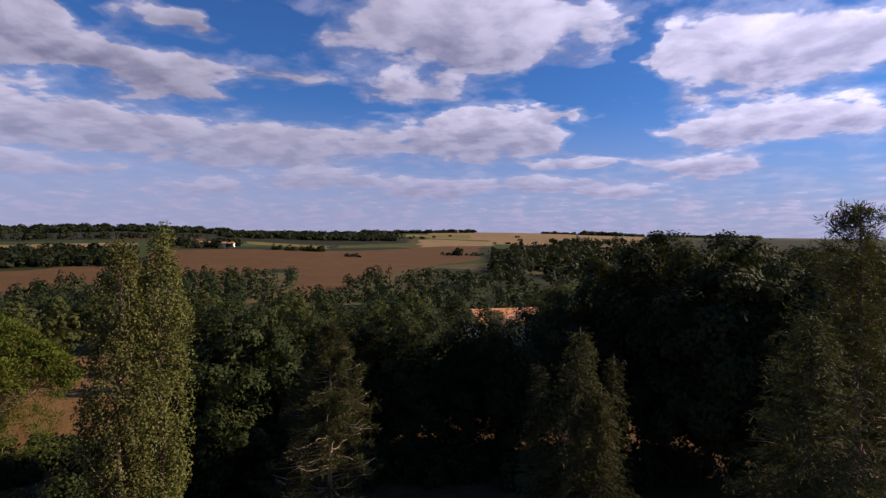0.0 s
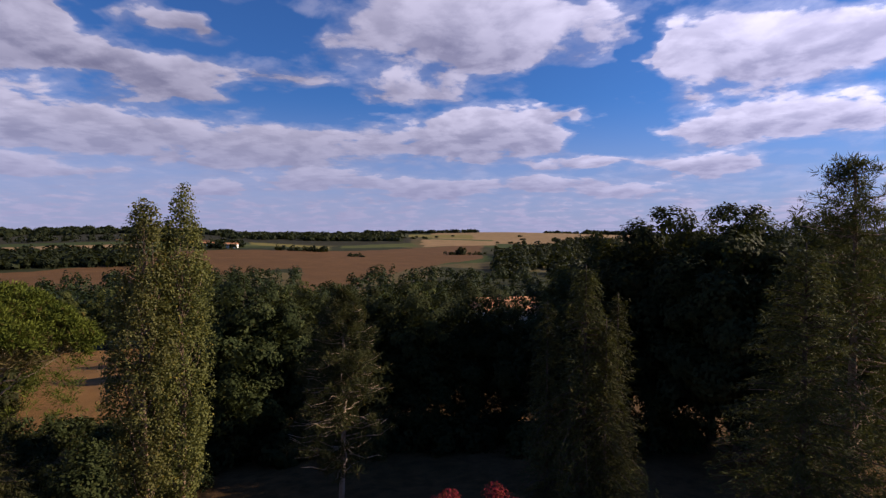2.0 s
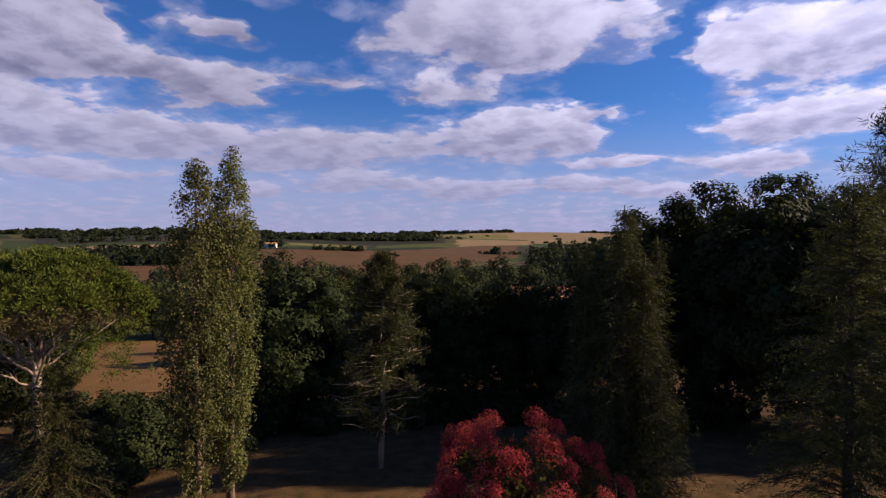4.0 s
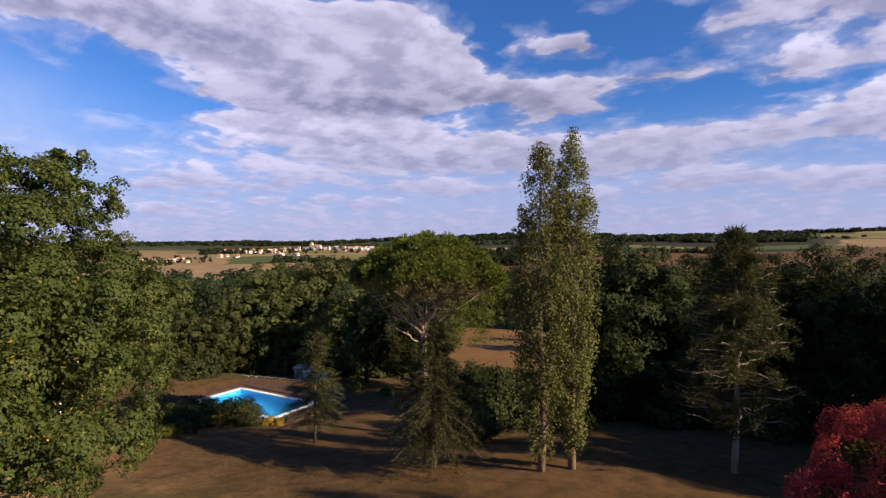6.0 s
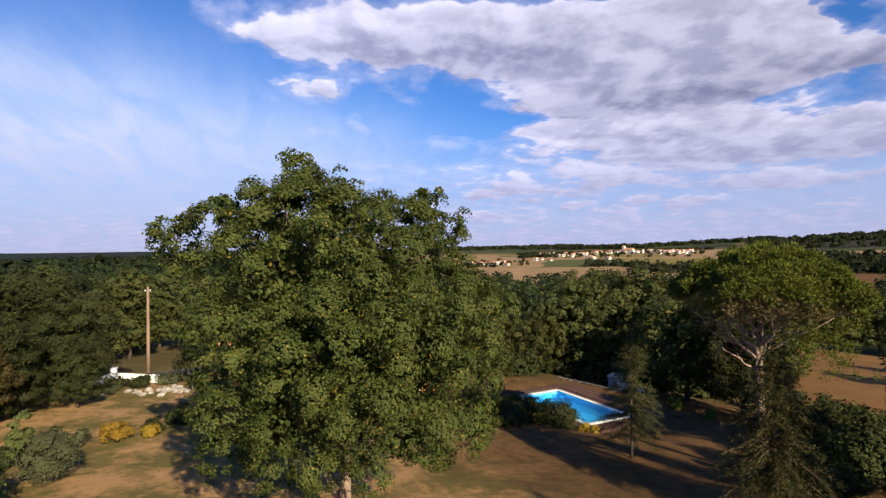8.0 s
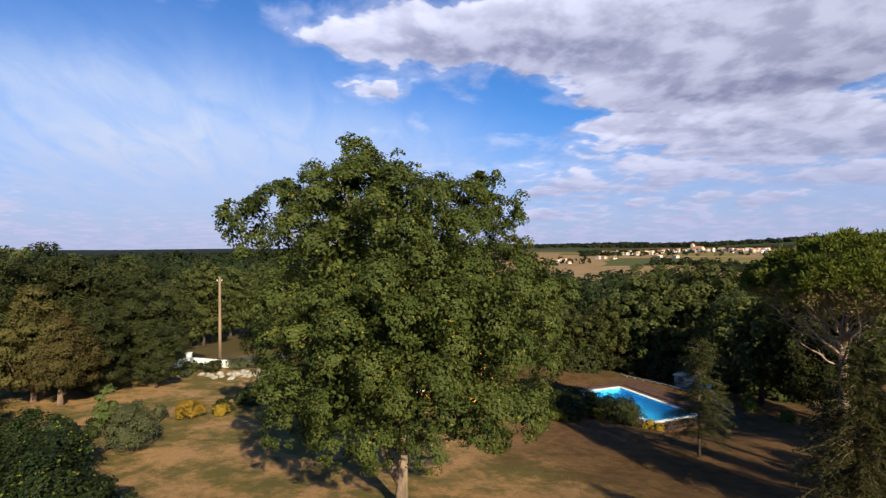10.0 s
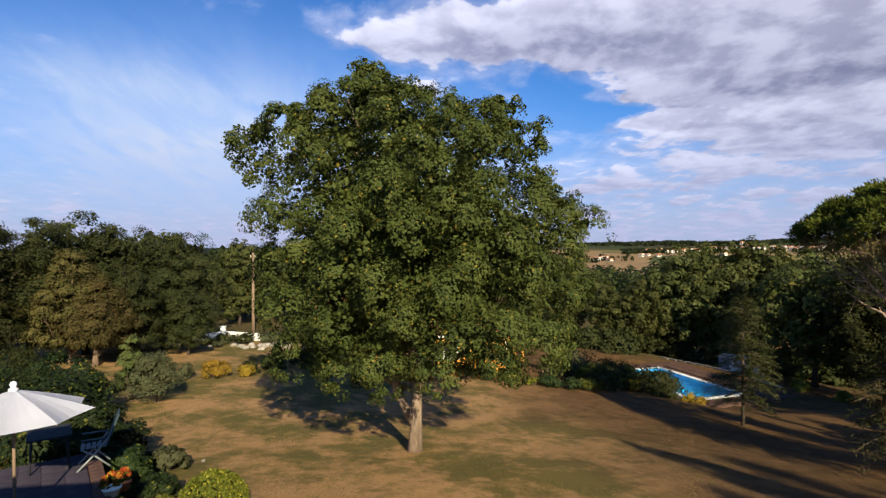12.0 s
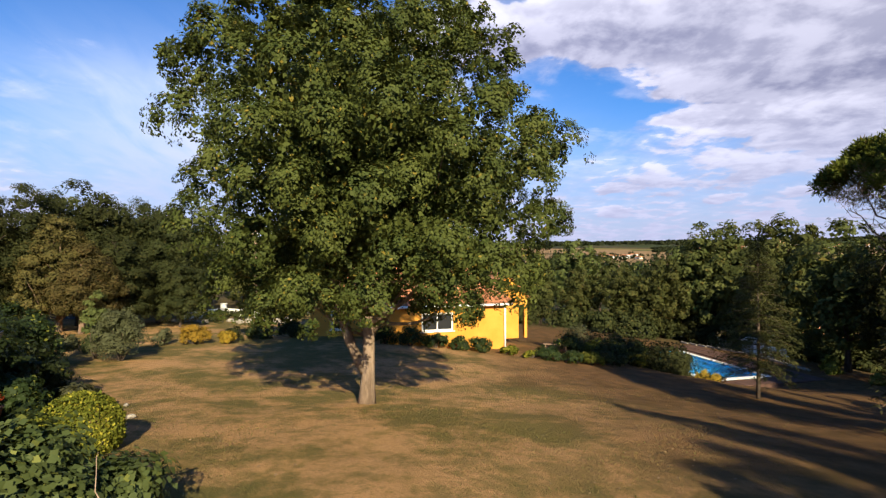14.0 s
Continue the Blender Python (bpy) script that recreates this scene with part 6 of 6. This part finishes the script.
for a, b in (((0.5, 0.75, 0.3), (0.95, 1.0, 1.05)), ((0.72, 0.88, 0.6), (1.0, 1.3, 0.85)), ((0.3, 0.8, 0.4), (0.5, 1.0, 1.35))):
    o = part("twig", mesh_of("twig", *limb(rng, a, b, 0.008, 0.003, 7, 0.05, 0.0, 5), True), M_PALEBARK, bush, "bare grey twig")
    o.matrix_basis = bush.matrix_basis.to_3x3().to_4x4().inverted()
shrub("laurel_bush", "glossy-leaved bush by the terrace", -5.3, -1.9, 1.0, 1.3, M_GLOSSY, 231, 0.10, 28, 60)

shrub("laurel_bush", "glossy-leaved bush with long bare shoots", -4.7, -0.7, 0.95, 1.35, M_GLOSSY, 232, 0.10, 28, 60)

# plain unseen house, added just out of view to shade the terrace
house_block = thing("unseen_house", "unseen plain pale house added to shade the terrace", "house", pose(2.0, -7.9, 1.0))
part("wall", soft_box("wall", 10.0, 10.0, 4.75, 0.02, (0, 0, -0.4)), M_PALE, house_block)
rv = np.array([(-5.6, -5.4, 4.39), (5.6, -5.4, 4.39), (5.6, 5.2, 4.39), (-5.6, 5.2, 4.39), (0, -5.4, 6.25), (0, 5.2, 6.25)])
part("roof", mesh_of("roof", rv, [(0, 4, 5, 3), (1, 2, 5, 4), (0, 1, 4), (2, 3, 5), (3, 2, 1, 0)]), M_TILE, house_block)

# ---- village and farms in the distance ----
def far_house(x, y, w, d, h, turn, wall, name="village_house", label="small pale house with a clay tile roof"):
    t = thing(name, label, "house", pose(x, y, on_land(x, y), 0, 0, turn), "houses in the distance")
    part("wall", mesh_of("wall", *box(0, 0, -1, w, d, h + 1)), wall, t)
    v = [(-w / 2 - 0.4, -d / 2 - 0.4, h), (w / 2 + 0.4, -d / 2 - 0.4, h), (w / 2 + 0.4, d / 2 + 0.4, h), (-w / 2 - 0.4, d / 2 + 0.4, h), (-w / 2 - 0.4, 0, h + d * 0.22), (w / 2 + 0.4, 0, h + d * 0.22)]
    part("roof", mesh_of("roof", v, [(0, 1, 5, 4), (2, 3, 4, 5), (0, 4, 3), (1, 2, 5), (3, 2, 1, 0)]), M_TILE, t)
    win = mesh_of("window", *join([box(w / 2 + 0.03, 0, 1.0, 0.1, 1.2, 1.3)]))
    for k in (-0.28, 0.28):
        o = part("window", win, M_GLASS, t)
        o.matrix_basis = pose(0, d * k, 0)
    return t


rng = np.random.default_rng(12)
GROUPS = [(46.8, 50.2, 840, 950, 24, 2.5), (50.4, 56, 890, 1030, 34, 2.5), (56, 62.3, 770, 930, 34, 2.3), (64.7, 69.6, 600, 650, 10, 2.2), (54.5, 57, 690, 720, 4, 2.2), (60.5, 62.3, 680, 720, 4, 2.2)]
for b0, b1, r0, r1, n, h in GROUPS:
    for _ in range(n):
        x, y = polar(rng.uniform(b0, b1), rng.uniform(r0, r1))
        far_house(x, y, rng.uniform(4, 7), rng.uniform(3.5, 5), h * rng.uniform(0.9, 1.6), rng.uniform(-40, 40), M_PALE if rng.uniform() < 0.25 else M_WHITE)
x, y = polar(53.05, 957)
church = thing("church", "village church with a square stone tower", "church", pose(x, y, on_land(x, y), 0, 0, 20) @ Matrix.Scale(0.75, 4))
part("nave", mesh_of("nave", *box(6, 0, -1, 22, 10, 8)), M_PALE, church)
part("nave_roof", mesh_of("nave_roof", [(-5, -5.4, 7), (17, -5.4, 7), (17, 5.4, 7), (-5, 5.4, 7), (-5, 0, 10.5), (17, 0, 10.5)], [(0, 1, 5, 4), (2, 3, 4, 5), (0, 4, 3), (1, 2, 5), (3, 2, 1, 0)]), M_TILE, church)
part("tower", mesh_of("tower", *box(-7, 0, -1, 6, 6, 14.5)), M_PALE, church)
part("spire", mesh_of("spire", [(-10.2, -3.2, 13.5), (-3.8, -3.2, 13.5), (-3.8, 3.2, 13.5), (-10.2, 3.2, 13.5), (-7, 0, 17.5)], [(0, 1, 4), (1, 2, 4), (2, 3, 4), (3, 0, 4), (3, 2, 1, 0)]), M_TILE, church)
x, y = polar(22.2, 680)
far_house(x, y, 14, 9, 4.2, 10, M_WHITE, "farmhouse", "white farmhouse among hedges on the far slope")
x, y = polar(24.4, 700)
far_house(x, y, 20, 9, 3.6, 5, M_WHITE, "farmhouse", "long white farm building among far trees")
x, y = polar(-7.2, 72)
far_house(x, y, 9, 7, 5.9, 20, M_PALE, "neighbour_house", "house with an orange tile roof among the trees")
x, y = -50.0, 44.4
far_house(x, y, 4.2, 3.6, 2.0, 40, M_WHITE, "neighbour_house", "white house half hidden behind the trees by the pool")
x, y = polar(112, 66)
far_house(x, y, 11, 8, 3.4, 20, M_PALE, "neighbour_house", "pale house half hidden behind the trees")

# undergrowth along the wood behind the pool
for k in range(13):
    b, r = 46 + k * 3.0, 57 + 1.5 * math.sin(k * 1.7)
    x, y = polar(b, r)
    shrub("undergrowth_bush", "dark undergrowth bush below the trees", x, y, 2.2 + 0.4 * math.sin(k * 2.3), 2.7 + 0.5 * math.sin(k * 3.1), M_SHADED_WOOD, 250 + k, 0.26, 24, 18)

for k in range(17):
    b, r = 21 - k * 2.9, 31.5 + 1.5 * math.sin(k * 2.1)
    x, y = polar(b, r)
    shrub("undergrowth_bush", "dark undergrowth bush below the trees", x, y, 1.7 + 0.3 * math.sin(k * 2.3), 2.2 + 0.6 * math.sin(k * 3.1), M_SHADED_WOOD, 270 + k, 0.24, 22, 16)

# dark evergreen bush by the poplars
shrub("dark_bush", "tall dark evergreen bush behind the poplars", -14.6, 24.2, 2.1, 4.2, M_SHADED_WOOD, 240, 0.16, 44, 34)
shrub("dark_bush", "dark bush at the foot of the poplars", -13.2, 26.6, 1.6, 2.4, M_SHADED_WOOD, 241, 0.17, 26, 28)
shrub("dark_bush", "dark bush at the edge of the bare field", -17.8, 26.6, 1.5, 2.6, M_SHADED_WOOD, 242, 0.17, 24, 28)

for k, (x, y, r, h) in enumerate(((-15.9, 21.6, 1.3, 1.9), (-13.6, 20.6, 1.0, 1.3), (-19.8, 27.4, 1.8, 2.6), (-11.9, 25.6, 1.5, 2.2))):
    shrub("dark_bush", "dark bush in the shade below the stone pine", x, y, r, h, M_SHADED_WOOD, 300 + k, 0.15, 26, 28)

# dark thicket between the lawn and the bare field
for k in range(10):
    x, y = polar(22.5 + k * 1.8, 50 + 3.5 * math.sin(k * 2.2))
    shrub("undergrowth_bush", "dark thicket bush before the bare field", x, y, 2.2 + 0.4 * math.sin(k * 1.3), 2.3 + 0.5 * math.sin(k * 2.9), M_SHADED_WOOD, 310 + k, 0.28, 22, 16)
for k, (b, r) in enumerate(((45.5, 57), (47.6, 58), (49.4, 56.5), (51.5, 58))):
    x, y = polar(b, r)
    shrub("undergrowth_bush", "dark undergrowth bush below the trees", x, y, 2.0, 2.3 + 0.4 * (k % 2), M_SHADED_WOOD, 330 + k, 0.28, 22, 16)

# ---- grass tufts and fallen leaves on the lawn, past counting ----
def lawn_bits():
    rng = np.random.default_rng(77)
    n = 20000
    r, b = rng.uniform(4, 24, n) ** 1.0, np.radians(rng.uniform(52, 122, n))
    x, y = -1.0 - np.sin(b) * r, 2.6 + np.cos(b) * r
    # tufts crowd together in patches
    patch = np.sin(x * 0.9 + np.sin(y * 0.7) * 1.7) + np.sin(y * 1.1 - x * 0.3) + rng.normal(size=n) * 0.6
    keep = (patch > 0.2) & ~((x < -8) & (y < -3.4 + (x + 8.6) * 0.556 + 0.3) & (x > -14))
    x, y = x[keep], y[keep]
    z = land(x, y)
    m = len(x)
    p = np.stack([x, y, z + 0.02], 1)
    way = np.stack([rng.normal(size=m) * 0.5, rng.normal(size=m) * 0.5, np.ones(m)], 1)
    tagged(part("grass_tufts", quads("grass_tufts", leaf_quads(rng, p, rng.normal(size=(m, 3)), 0.05, 0.3, way)), M_GRASS), "short tufts of half-dry grass on the lawn", "grass", kind="stuff")
    m = 420
    r, b = rng.uniform(5, 26, m), np.radians(rng.uniform(56, 118, m))
    x, y = -1.0 - np.sin(b) * r, 2.6 + np.cos(b) * r
    p = np.stack([x, y, land(x, y) + 0.03], 1)
    tagged(part("fallen_leaves", quads("fallen_leaves", leaf_quads(rng, p, np.array([0, 0, 1.0]) + rng.normal(size=(m, 3)) * 0.3, 0.05, 0.7)), M_LITTER), "fallen dry oak leaves lying on the lawn", "leaf litter", kind="stuff")


M_GRASS = foliage("lawn grass", (0.20, 0.16, 0.05), (0.36, 0.26, 0.11), (0.16, 0.17, 0.045), 0.3, 0.4)
M_LITTER = foliage("leaf litter", (0.26, 0.15, 0.07), (0.50, 0.36, 0.22), None, 0, 0.2)
lawn_bits()
